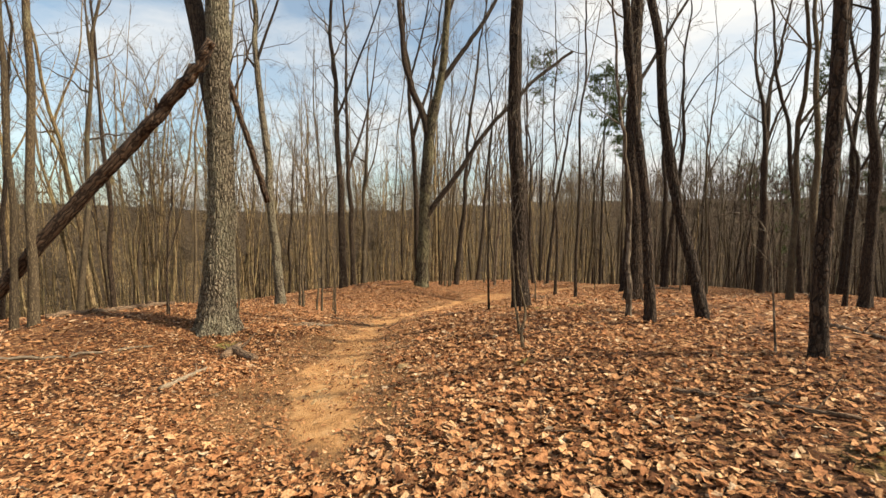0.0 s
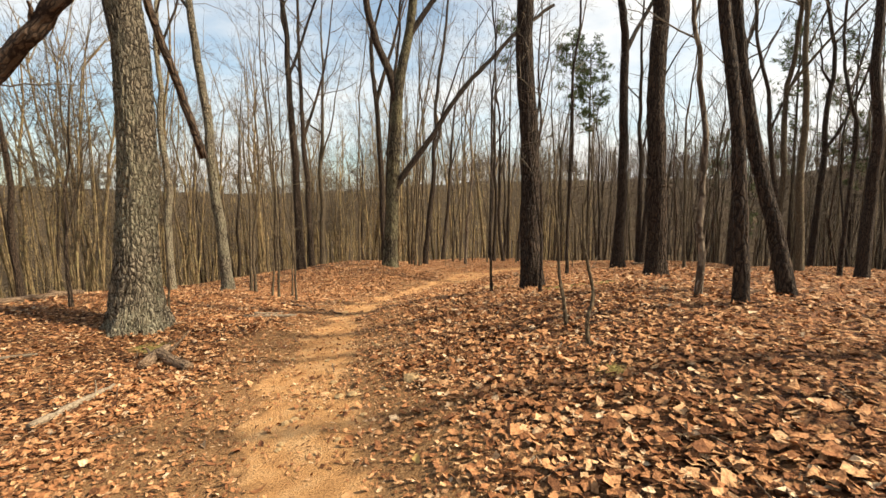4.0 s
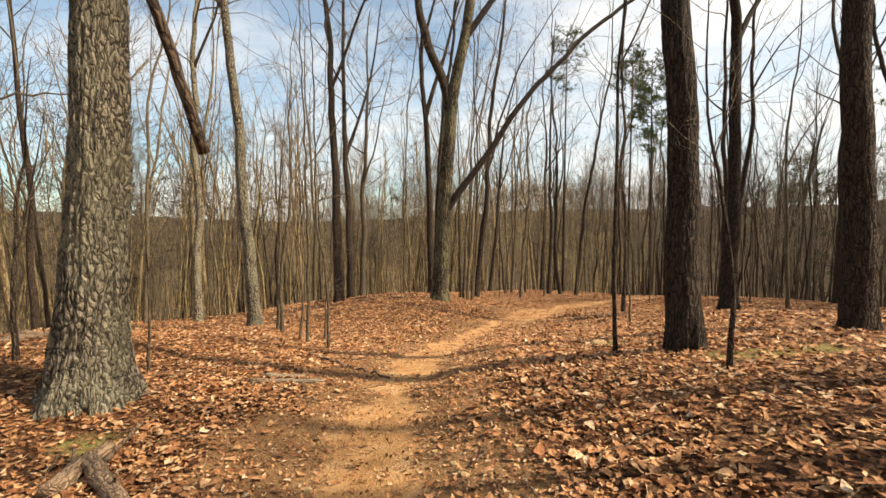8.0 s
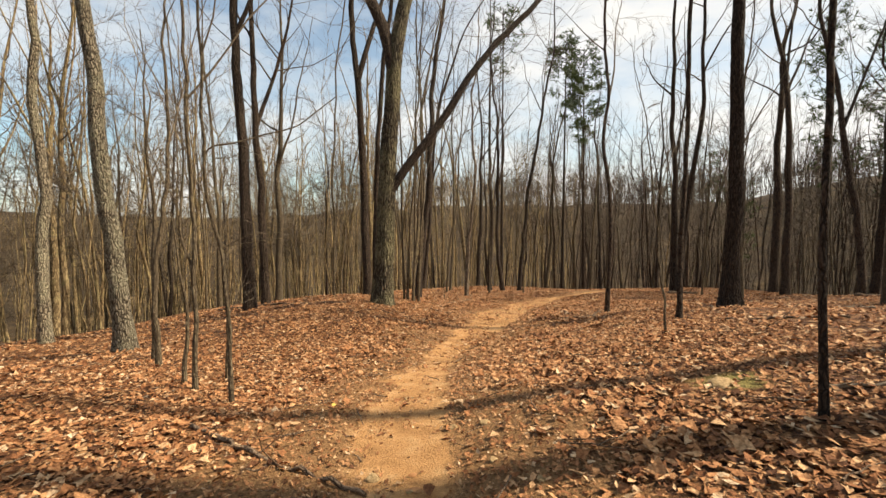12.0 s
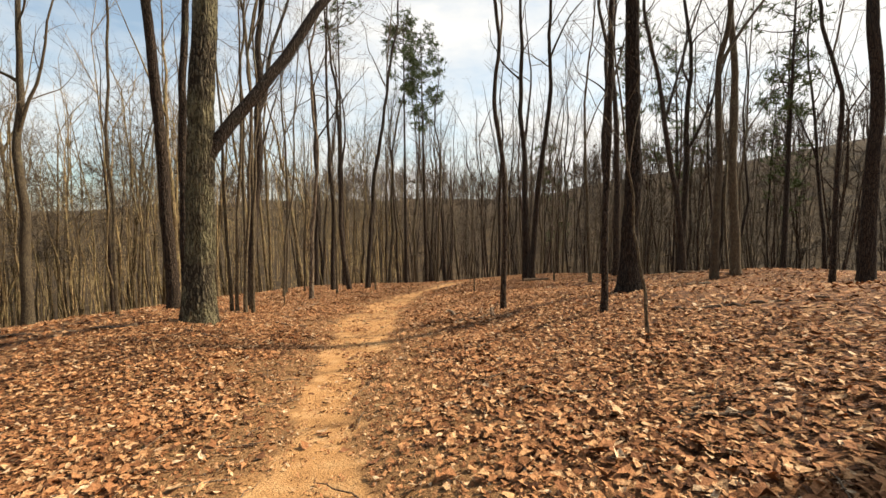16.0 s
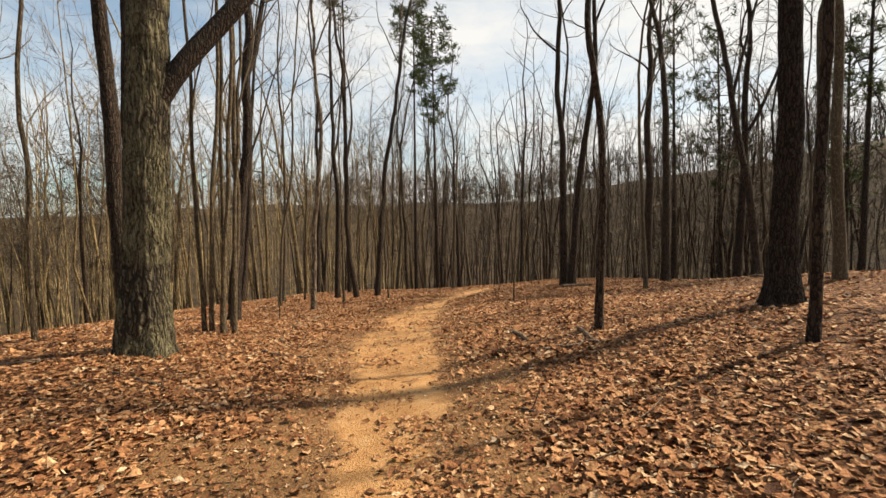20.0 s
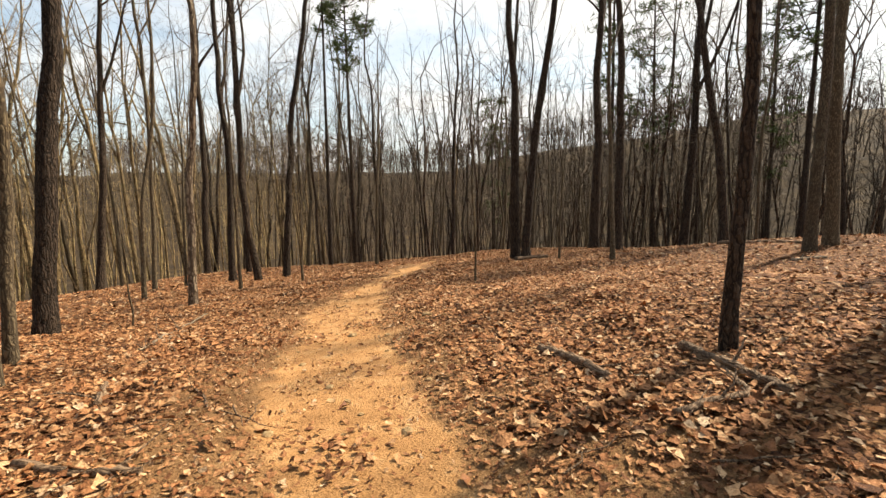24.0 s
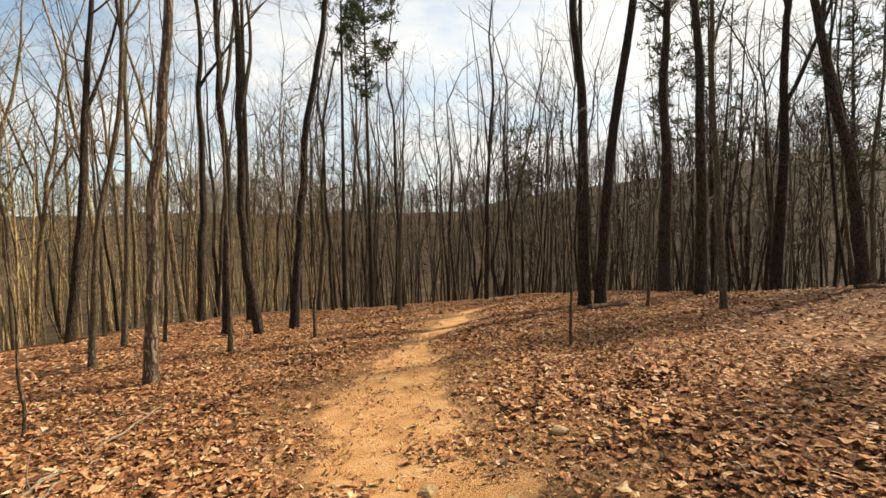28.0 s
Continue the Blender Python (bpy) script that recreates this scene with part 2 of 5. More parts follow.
def ground_material():
    m, n, l, s = material("leaf_strewn_soil", 0.92)
    where = n.new("ShaderNodeTexCoord").outputs["Object"]
    trail = n.new("ShaderNodeAttribute")
    trail.attribute_name = "worn"
    moss = n.new("ShaderNodeAttribute")
    moss.attribute_name = "moss"
    # old leaves, each cell one leaf
    flat = add(n, "ShaderNodeMapping", Scale=(1, 1, 0.4))
    l.new(where, flat.inputs["Vector"])
    wob = add(n, "ShaderNodeTexNoise", Scale=9.0, Detail=3.0)
    l.new(where, wob.inputs["Vector"])
    bent = n.new("ShaderNodeMix")
    bent.data_type, bent.blend_type = "RGBA", "LINEAR_LIGHT"
    bent.inputs["Factor"].default_value = 0.06
    l.new(flat.outputs["Vector"], bent.inputs[6])
    l.new(wob.outputs["Color"], bent.inputs[7])
    cells = add(n, "ShaderNodeTexVoronoi", Scale=14.0)
    l.new(bent.outputs[2], cells.inputs["Vector"])
    edges = add(n, "ShaderNodeTexVoronoi", Scale=14.0)
    edges.feature = "DISTANCE_TO_EDGE"
    l.new(bent.outputs[2], edges.inputs["Vector"])
    grey = n.new("ShaderNodeRGBToBW")
    l.new(cells.outputs["Color"], grey.inputs["Color"])
    leaf = ramp(n, l, grey.outputs["Val"], (0.15, (0.12, 0.05, 0.021)), (0.4, (0.27, 0.118, 0.046)), (0.6, (0.41, 0.195, 0.078)), (0.85, (0.56, 0.315, 0.14)))
    gaps = ramp(n, l, edges.outputs["Distance"], (0.0, (0.25, 0.22, 0.2)), (0.14, (1, 1, 1)))
    broad = add(n, "ShaderNodeTexNoise", Scale=0.55, Detail=5.0)
    l.new(where, broad.inputs["Vector"])
    patchy = ramp(n, l, broad.outputs["Fac"], (0.35, (0.56, 0.53, 0.5)), (0.65, (1.0, 0.97, 0.93)))
    litter = blend(n, l, "MULTIPLY", 1.0, blend(n, l, "MULTIPLY", 1.0, leaf.outputs["Color"], gaps.outputs["Color"]), patchy.outputs["Color"])
    # past the hill-top the floor turns darker and mottled
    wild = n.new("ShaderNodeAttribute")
    wild.attribute_name = "outlying"
    floor_mottle = add(n, "ShaderNodeTexNoise", Scale=0.32, Detail=7.0, Roughness=0.78)
    l.new(where, floor_mottle.inputs["Vector"])
    far_floor = ramp(n, l, floor_mottle.outputs["Fac"], (0.3, (0.016, 0.009, 0.004)), (0.48, (0.048, 0.029, 0.011)), (0.58, (0.09, 0.056, 0.022)), (0.72, (0.17, 0.105, 0.042)))
    litter = blend(n, l, "MIX", wild.outputs["Fac"], litter, far_floor.outputs["Color"])
    # trodden clay with grit
    grit = add(n, "ShaderNodeTexNoise", Scale=55.0, Detail=8.0, Roughness=0.72)
    l.new(where, grit.inputs["Vector"])
    stain = add(n, "ShaderNodeTexNoise", Scale=3.2, Detail=6.0, Roughness=0.62)
    l.new(where, stain.inputs["Vector"])
    pebbles = add(n, "ShaderNodeTexVoronoi", Scale=46.0, Randomness=1.0)
    l.new(where, pebbles.inputs["Vector"])
    clay = ramp(n, l, stain.outputs["Fac"], (0.28, (0.37, 0.182, 0.064)), (0.5, (0.56, 0.292, 0.108)), (0.72, (0.67, 0.405, 0.183)))
    gritty = ramp(n, l, grit.outputs["Fac"], (0.3, (0.55, 0.52, 0.5)), (0.5, (0.95, 0.95, 0.95)), (0.75, (1.25, 1.25, 1.25)))
    clay_colour = blend(n, l, "MULTIPLY", 0.9, clay.outputs["Color"], gritty.outputs["Color"])
    # dark humus with crumbs at the trail's edge
    humus = ramp(n, l, grit.outputs["Fac"], (0.32, (0.10, 0.048, 0.02)), (0.52, (0.28, 0.145, 0.056)), (0.72, (0.46, 0.275, 0.12)))
    rough_edge = n.new("ShaderNodeMath")
    rough_edge.operation = "MULTIPLY_ADD"
    l.new(stain.outputs["Fac"], rough_edge.inputs[0])
    rough_edge.inputs[1].default_value = 0.9
    l.new(trail.outputs["Fac"], rough_edge.inputs[2])
    to_humus = ramp(n, l, rough_edge.outputs["Value"], (0.55, (0, 0, 0)), (0.72, (1, 1, 1)))
    to_clay = ramp(n, l, rough_edge.outputs["Value"], (0.95, (0, 0, 0)), (1.22, (1, 1, 1)))
    to_clay.color_ramp.interpolation = "EASE"
    half = n.new("ShaderNodeMath")
    half.operation = "MULTIPLY"
    half.inputs[1].default_value = 0.5
    l.new(rough_edge.outputs["Value"], half.inputs[0])
    for r, a, b in ((to_humus, 0.3, 0.38), (to_clay, 0.46, 0.62)):
        l.new(half.outputs["Value"], r.inputs["Fac"])
        r.color_ramp.elements[0].position, r.color_ramp.elements[1].position = a, b
    colour = blend(n, l, "MIX", to_humus.outputs["Color"], litter, humus.outputs["Color"])
    colour = blend(n, l, "MIX", to_clay.outputs["Color"], colour, clay_colour)
    green = ramp(n, l, grit.outputs["Fac"], (0.3, (0.12, 0.09, 0.022)), (0.65, (0.34, 0.27, 0.075)))
    mossy = n.new("ShaderNodeMath")
    mossy.operation = "MULTIPLY"
    l.new(moss.outputs["Fac"], mossy.inputs[0])
    l.new(stain.outputs["Fac"], mossy.inputs[1])
    mossy_on = ramp(n, l, mossy.outputs["Value"], (0.22, (0, 0, 0)), (0.42, (1, 1, 1)))
    colour = blend(n, l, "MIX", mossy_on.outputs["Color"], colour, green.outputs["Color"])
    colour = blend(n, l, "MULTIPLY", 1.0, colour, (0.88, 0.88, 0.88))
    l.new(colour, s.inputs["Base Color"])
    first = bump(n, l, s, grit.outputs["Fac"], 0.02, 0.9)
    second = bump(n, l, s, pebbles.outputs["Distance"], 0.012, 0.5, first)
    relief = blend(n, l, "MIX", to_humus.outputs["Color"], edges.outputs["Distance"], (0.1, 0.1, 0.1))
    bump(n, l, s, relief, 0.05, 0.8, second)
    return m


GROUND = ground_material()


def stone_material():
    m, n, l, s = material("weathered_stone", 0.85)
    where = n.new("ShaderNodeTexCoord").outputs["Object"]
    grain = add(n, "ShaderNodeTexNoise", Scale=30.0, Detail=7.0, Roughness=0.65)
    l.new(where, grain.inputs["Vector"])
    tone = ramp(n, l, grain.outputs["Fac"], (0.3, (0.2, 0.125, 0.055)), (0.55, (0.38, 0.255, 0.12)), (0.75, (0.52, 0.38, 0.2)))
    l.new(tone.outputs["Color"], s.inputs["Base Color"])
    bump(n, l, s, grain.outputs["Fac"], 0.01)
    return m


STONE = stone_material()

# ---- mesh tools ----
TABLE = np.random.default_rng(5).random((256, 256))


def wave(x, y, size, shift=0):
    """Smooth noise from 0 to 1 on the plane."""
    u, v = np.asarray(x, float) / size + 37.3 * shift + 500, np.asarray(y, float) / size + 11.7 * shift + 500
    i, j = np.floor(u).astype(int), np.floor(v).astype(int)
    a, b = u - i, v - j
    a, b = a * a * (3 - 2 * a), b * b * (3 - 2 * b)
    i, j, i1, j1 = i % 256, j % 256, (i + 1) % 256, (j + 1) % 256
    return (TABLE[i, j] * (1 - a) + TABLE[i1, j] * a) * (1 - b) + (TABLE[i, j1] * (1 - a) + TABLE[i1, j1] * a) * b


def smooth_mesh(name, verts, quads, mat, flat=False):
    """A mesh from vertex rows and rows of four or three corners."""
    verts, quads = np.asarray(verts, np.float32), np.asarray(quads, np.int32)
    me = bpy.data.meshes.new(name)
    k = quads.shape[1]
    me.vertices.add(len(verts))
    me.vertices.foreach_set("co", verts.ravel())
    me.loops.add(quads.size)
    me.loops.foreach_set("vertex_index", quads.ravel())
    me.polygons.add(len(quads))
    me.polygons.foreach_set("loop_start", np.arange(0, quads.size, k, dtype=np.int32))
    me.polygons.foreach_set("use_smooth", np.full(len(quads), not flat))
    me.materials.append(mat)
    me.update(calc_edges=True)
    return me


class Shape:
    """Collects tubes into one mesh."""

    def __init__(self):
        self.v, self.q, self.n = [], [], 0

    def put(self, v, q):
        self.v.append(v)
        self.q.append(q + self.n)
        self.n += len(v)

    def tube(self, pts, rad, sides, cap=False, rough=None):
        pts, rad = np.asarray(pts, float), np.asarray(rad, float)
        if cap:
            pts = np.concatenate([pts[:1], pts, pts[-1:]])
            rad = np.concatenate([[rad[0] * 0.02], rad, [rad[-1] * 0.02]])
        way = np.gradient(pts, axis=0) if not cap else np.gradient(pts, axis=0) + 1e-9
        way /= np.linalg.norm(way, axis=1, keepdims=True)
        mean = pts[-1] - pts[0]
        side = np.array((1.0, 0, 0)) if abs(mean[0]) < 0.8 * np.linalg.norm(mean) else np.array((0, 1.0, 0))
        a = np.cross(way, side)
        a /= np.linalg.norm(a, axis=1, keepdims=True)
        b = np.cross(way, a)
        turn = np.linspace(0, 2 * np.pi, sides, endpoint=False)
        r = rad[:, None] * (rough if rough is not None else 1.0) * np.ones((1, sides))
        v = pts[:, None] + r[..., None] * (np.cos(turn)[None, :, None] * a[:, None] + np.sin(turn)[None, :, None] * b[:, None])
        n = len(pts)
        i = np.arange(n - 1)[:, None] * sides + np.arange(sides)[None]
        j = np.arange(n - 1)[:, None] * sides + (np.arange(sides)[None] + 1) % sides
        q = np.stack([i, i + sides, j + sides, j], -1).reshape(-1, 4)
        self.put(v.reshape(-1, 3), q)

    def tubes(self, P, R, sides):
        """Many tubes at once: P holds m lines of n points, R their radii."""
        m, n = P.shape[:2]
        way = np.gradient(P, axis=1)
        way /= np.linalg.norm(way, axis=2, keepdims=True) + 1e-9
        a = np.cross(way, np.array((0.83, 0.55, 0.05)))
        a /= np.linalg.norm(a, axis=2, keepdims=True) + 1e-9
        b = np.cross(way, a)
        turn = np.linspace(0, 2 * np.pi, sides, endpoint=False)[None, None, :, None]
        v = P[:, :, None] + R[:, :, None, None] * (np.cos(turn) * a[:, :, None] + np.sin(turn) * b[:, :, None])
        i = np.arange(n - 1)[:, None] * sides + np.arange(sides)[None]
        j = np.arange(n - 1)[:, None] * sides + (np.arange(sides)[None] + 1) % sides
        q = np.stack([i, i + sides, j + sides, j], -1).reshape(-1, 4)
        self.put(v.reshape(-1, 3), (np.arange(m)[:, None, None] * n * sides + q[None]).reshape(-1, 4))

    def spikes(self, start, tip, radius):
        """Many thin twigs at once, each three-sided and drawn out to a point."""
        m, way = len(start), tip - start
        way = way / (np.linalg.norm(way, axis=1, keepdims=True) + 1e-9)
        a = np.cross(way, np.array((0.83, 0.55, 0.05)))
        a /= np.linalg.norm(a, axis=1, keepdims=True) + 1e-9
        b = np.cross(way, a)
        r = (np.zeros(m) + radius)[:, None]
        v = np.stack([start + r * (math.cos(t) * a + math.sin(t) * b) for t in (0, 2.094, 4.189)] + [tip], 1)
        self.put(v.reshape(-1, 3), (np.arange(m)[:, None, None] * 4 + np.array(((0, 1, 3), (1, 2, 3), (2, 0, 3)))).reshape(-1, 3))

    def mesh(self, name, mat):
        faces = self.q
        if any(q.shape[1] == 3 for q in faces):
            faces = [q if q.shape[1] == 3 else np.concatenate([q[:, (0, 1, 2)], q[:, (0, 2, 3)]]) for q in faces]
        return smooth_mesh(name, np.concatenate(self.v), np.concatenate(faces), mat)


def part(name, data, parent, label=""):
    ob = new(name, data)
    ob.parent = parent
    return tagged(ob, label)


def thing(name, x, y, z, label, category, group="", rz=0):
    ob = new(name)
    ob.empty_display_size = 0.2
    ob.matrix_basis = pose(x, y, z, 0, 0, rz)
    return tagged(ob, label, category, group)


# ---- the lie of the land ----
BUMPS = (
    (-12.5, (0, 0.07, 0, -0.14, -0.18, 0, -0.33, -0.28, 0, 0, 0)),
    (-7.5, (0.07, 0.14, -0.22, 0.71, 0.04, -0.42, 0.08, 0.07, 0, -0.09, 0)),
    (-2.5, (-0.12, -0.23, -0.34, -0.08, -0.18, 0.7, 0.48, 0, 0.06, -0.04, -0.07)),
    (2.5, (0, 0.3, 0.62, 0.39, -0.12, -0.26, -0.08, 0.25, 0.1, 0.13, -0.24)),
    (7.5, (0.09, 0.34, -0.17, 0.37, 0.45, 0.4, -0.08, 0.1, -0.04, 0.25, -0.09)),
    (12.5, (0, 0.15, 0.19, 0.2, -0.36, -0.17, 0.1, 0.19, -0.09, 0, 0)),
    (17.5, (0, 0, 0, 0.11, 0.2, 0.26, -0.22, 0.17, -0.1, -0.22, -0.27)),
)
TRAIL = ((-0.2, -6.0, 0.25), (-0.4, 1.0, 0.25), (-1.0, 4.0, 0.42), (-1.5, 5.8, 0.66), (-1.84, 7.4, 0.64), (-1.76, 8.7, 0.5), (-1.78, 9.9, 0.42), (-1.6, 11.3, 0.42),
         (-1.45, 12.9, 0.46), (-0.98, 14.9, 0.42), (-0.3, 16.7, 0.42), (0.3, 18.0, 0.46), (1.2, 19.5, 0.72), (1.86, 20.8, 0.83), (3.0, 23.05, 0.93),
         (4.3, 25.3, 0.96), (5.4, 26.8, 0.9), (6.6, 28.1, 0.78), (8.0, 29.4, 0.5), (9.7, 30.4, 0.4), (12.5, 32.2, 0.45), (16.0, 33.0, 0.6), (22.0, 34.0, 0.5))


def trail_reach(x, y):
    """Distance from the trail's middle, and half its width there."""
    x, y = np.asarray(x, float), np.asarray(y, float)
    best, half = np.full(x.shape, 1e9), np.full(x.shape, 0.5)
    for (x0, y0, w0), (x1, y1, w1) in zip(TRAIL, TRAIL[1:]):
        dx, dy = x1 - x0, y1 - y0
        s = np.clip(((x - x0) * dx + (y - y0) * dy) / (dx * dx + dy * dy), 0, 1)
        d = np.hypot(x - x0 - s * dx, y - y0 - s * dy)
        near = d < best
        best, half = np.where(near, d, best), np.where(near, w0 + s * (w1 - w0), half)
    return best, half


def plateau(x, y):
    return np.sqrt(((x - 3 - 0.2 * (y - 22)) / 15) ** 2 + ((y - 22) / 26) ** 2)


def land(x, y):
    """Height of the ground: a hill-top that slopes ahead, a valley around it and a far ridge."""
    x, y = np.asarray(x, float), np.asarray(y, float)
    z = -0.07 - 0.1045 * np.clip(y, -30, 60)
    for cx, row in BUMPS:
        for k, h in enumerate(row):
            if h:
                z = z + h * np.exp(-((x - cx) ** 2 + (y + 3 - 5 * k) ** 2) / 23.12)
    e = np.maximum(plateau(x, y) - 1, 0) * 16
    fall = 0.3 * (np.sqrt(e * e + 36) - 6)
    fall = 13 * np.tanh(fall / 13)
    r = np.hypot(x - 3, y - 20)
    turn = np.degrees(np.arctan2(x - 3, y - 20))
    right = np.exp(-((turn - 78) / 42) ** 2)
    climb = np.clip((r - 60) / (190 - 70 * right), 0, 1)
    climb = climb * climb * (3 - 2 * climb)
    far = climb * (24.5 + 5 * (wave(x, y, 45, 7) - 0.5) + 3 * (wave(x, y, 17, 8) - 0.5) + 14 * right + 3 * np.sin(turn * 0.11) + 2 * np.sin(turn * 0.05 + 1))
    return z - fall + far


def floor_height(x, y):
    """The ground with its small bumps and the hollow of the trail."""
    d, half = trail_reach(x, y)
    near = np.exp(-(np.hypot(np.asarray(x) - 1, np.asarray(y) - 15) / 40) ** 2)
    small = 0.10 * (wave(x, y, 1.7) - 0.5) + 0.05 * (wave(x, y, 0.6, 1) - 0.5) + 0.016 * (wave(x, y, 0.17, 2) - 0.5)
    return land(x, y) + small * near * np.clip(d / 1.2, 0.25, 1) - 0.05 * np.exp(-(d / (half + 0.15)) ** 4)


def at(x, y):
    return float(floor_height(np.array([x]), np.array([y]))[0])


def worn_at(x, y):
    d, half = trail_reach(x, y)
    edge = 0.5 * (wave(x, y, 0.5, 3) - 0.5) + 0.35 * (wave(x, y, 0.16, 4) - 0.5) + 0.5 * (wave(x, y, 1.6, 6) - 0.5)
    d = np.minimum(d, 30)
    worn = 0.5 / (1 + np.exp((d - half * 0.72 + edge * 0.55) / 0.09)) + 0.5 / (1 + np.exp((d - half * 1.0 + edge * 0.7) / 0.16))
    side = 0.46 / (1 + np.exp((d - half * 1.0 - np.where(np.asarray(y) < 20, 0.88, 0.5) + edge * 1.5) / 0.2))
    start = np.clip((np.asarray(y, float) - 3.3 + 2 * edge) / 1.2, 0, 1)
    end = np.clip(1.1 - (np.asarray(x, float) - 11.5 + 2 * edge) / 5, 0.12, 1)
    return np.maximum(worn, side) * start * end


def spread(lo, hi, step, reach, growth=1.13):
    mid = np.arange(lo, hi + step / 2, step)
    out, s = [], step
    while not out or out[-1] < reach:
        s = min(s * growth, 40)
        out.append((out[-1] if out else 0) + s)
    out = np.array(out)
    return np.concatenate([lo - out[::-1], mid, hi + out])


gx, gy = spread(-8, 11, 0.18, 900), spread(-1, 33, 0.18, 900)
GX, GY = np.meshgrid(gx, gy, indexing="ij")
GZ = floor_height(GX, GY)
nx, ny = GX.shape
corner = (np.arange(nx - 1)[:, None] * ny + np.arange(ny - 1)[None]).ravel()
ground_mesh = smooth_mesh("ground", np.stack([GX, GY, GZ], -1).reshape(-1, 3), np.stack([corner, corner + ny, corner + ny + 1, corner + 1], -1), GROUND)
ground_mesh.attributes.new("worn", "FLOAT", "POINT").data.foreach_set("value", worn_at(GX, GY).ravel().astype(np.float32))
MOSS = ((1.35, 11.85, 0.4), (2.05, 9.8, 0.5), (2.75, 9.75, 0.5), (1.0, 5.6, 0.2), (2.9, 2.4, 0.7), (-4.4, 9.2, 0.35))


def moss_at(x, y):
    grown = np.zeros_like(x)
    for mx, my, mr in MOSS:
        grown = np.maximum(grown, np.exp(-((x - mx) ** 2 + (y - my) ** 2) / mr ** 2))
    return grown


outlying = np.clip((plateau(GX, GY) - 1.25) / 0.7, 0, 1)
ground_mesh.attributes.new("outlying", "FLOAT", "POINT").data.foreach_set("value", outlying.ravel().astype(np.float32))
ground_mesh.attributes.new("moss", "FLOAT", "POINT").data.foreach_set("value", moss_at(GX, GY).ravel().astype(np.float32))
ground = tagged(new("ground", ground_mesh), "woodland floor of dead leaves with a worn clay footpath", "ground", kind="structure")


# ---- trees ----
def run(rng, start, way, length, steps, wobble, lift):
    """A crooked line of points."""
    pts, d, s = [np.array(start, float)], np.array(way, float) / np.linalg.norm(way), length / steps
    for _ in range(steps):
        d = d + rng.normal(0, wobble, 3) + (0, 0, lift)
        d /= np.linalg.norm(d)
        pts.append(pts[-1] + d * s)
    return np.array(pts)


def eased(points, n):
    """A soft line of n points that passes close to the given ones."""
    pts = np.array(points, float)
    far = np.concatenate([[0], np.cumsum(np.linalg.norm(np.diff(pts, axis=0), axis=1))])
    full = np.linspace(0, far[-1], n)
    line = np.stack([np.interp(full, far, pts[:, i]) for i in range(3)], -1)
    for _ in range(2):
        line[1:-1] = (line[:-2] + 2 * line[1:-1] + line[2:]) / 4
    return line


def taper(r0, r1, n):
    return r0 + (r1 - r0) * np.linspace(0, 1, n) ** 0.8


def aside(rng, way, angle, turn=None):
    """A direction that leaves way at an angle in degrees."""
    way = way / np.linalg.norm(way)
    ref = np.array((0, 0, 1.0)) if abs(way[2]) < 0.9 else np.array((1.0, 0, 0))
    a = np.cross(way, ref)
    a /= np.linalg.norm(a)
    b = np.cross(way, a)
    t = rng.uniform(0, 2 * np.pi) if turn is None else turn
    return way * math.cos(radians(angle)) + (a * math.cos(t) + b * math.sin(t)) * math.sin(radians(angle))


def foliate(rng, side, tips, pts, r0, r1, level, fine, bare=0.18):
    """Side branches along a limb, and twigs along those."""
    n = len(pts) - 1
    length = np.linalg.norm(np.diff(pts, axis=0), axis=1).sum()
    count = max(2, int(length * fine * (1.0 if level == 1 else 1.7)))
    for k in range(count):
        s = rng.uniform(bare if level == 1 else 0.1, 1.0) * n
        i = min(int(s), n - 1)
        p = pts[i] + (s - i) * (pts[i + 1] - pts[i])
        way = aside(rng, pts[i + 1] - pts[i], rng.uniform(28, 62))
        left = 1 - s / n
        reach = length * rng.uniform(0.22, 0.42) * (0.5 + 0.8 * left)
        thick = max((r0 + (r1 - r0) * s / n) * rng.uniform(0.35, 0.55), 0.0028)
        if level == 1:
            sub = run(rng, p, way, reach, 5, 0.27, 0.07)
            side.tube(sub, taper(thick, max(thick * 0.25, 0.002), 6), 3)
            foliate(rng, side, tips, sub, thick, thick * 0.3, 2, fine * 1.5)
        else:
            tips.append((p, p + way / np.linalg.norm(way) * max(reach, 0.3)))


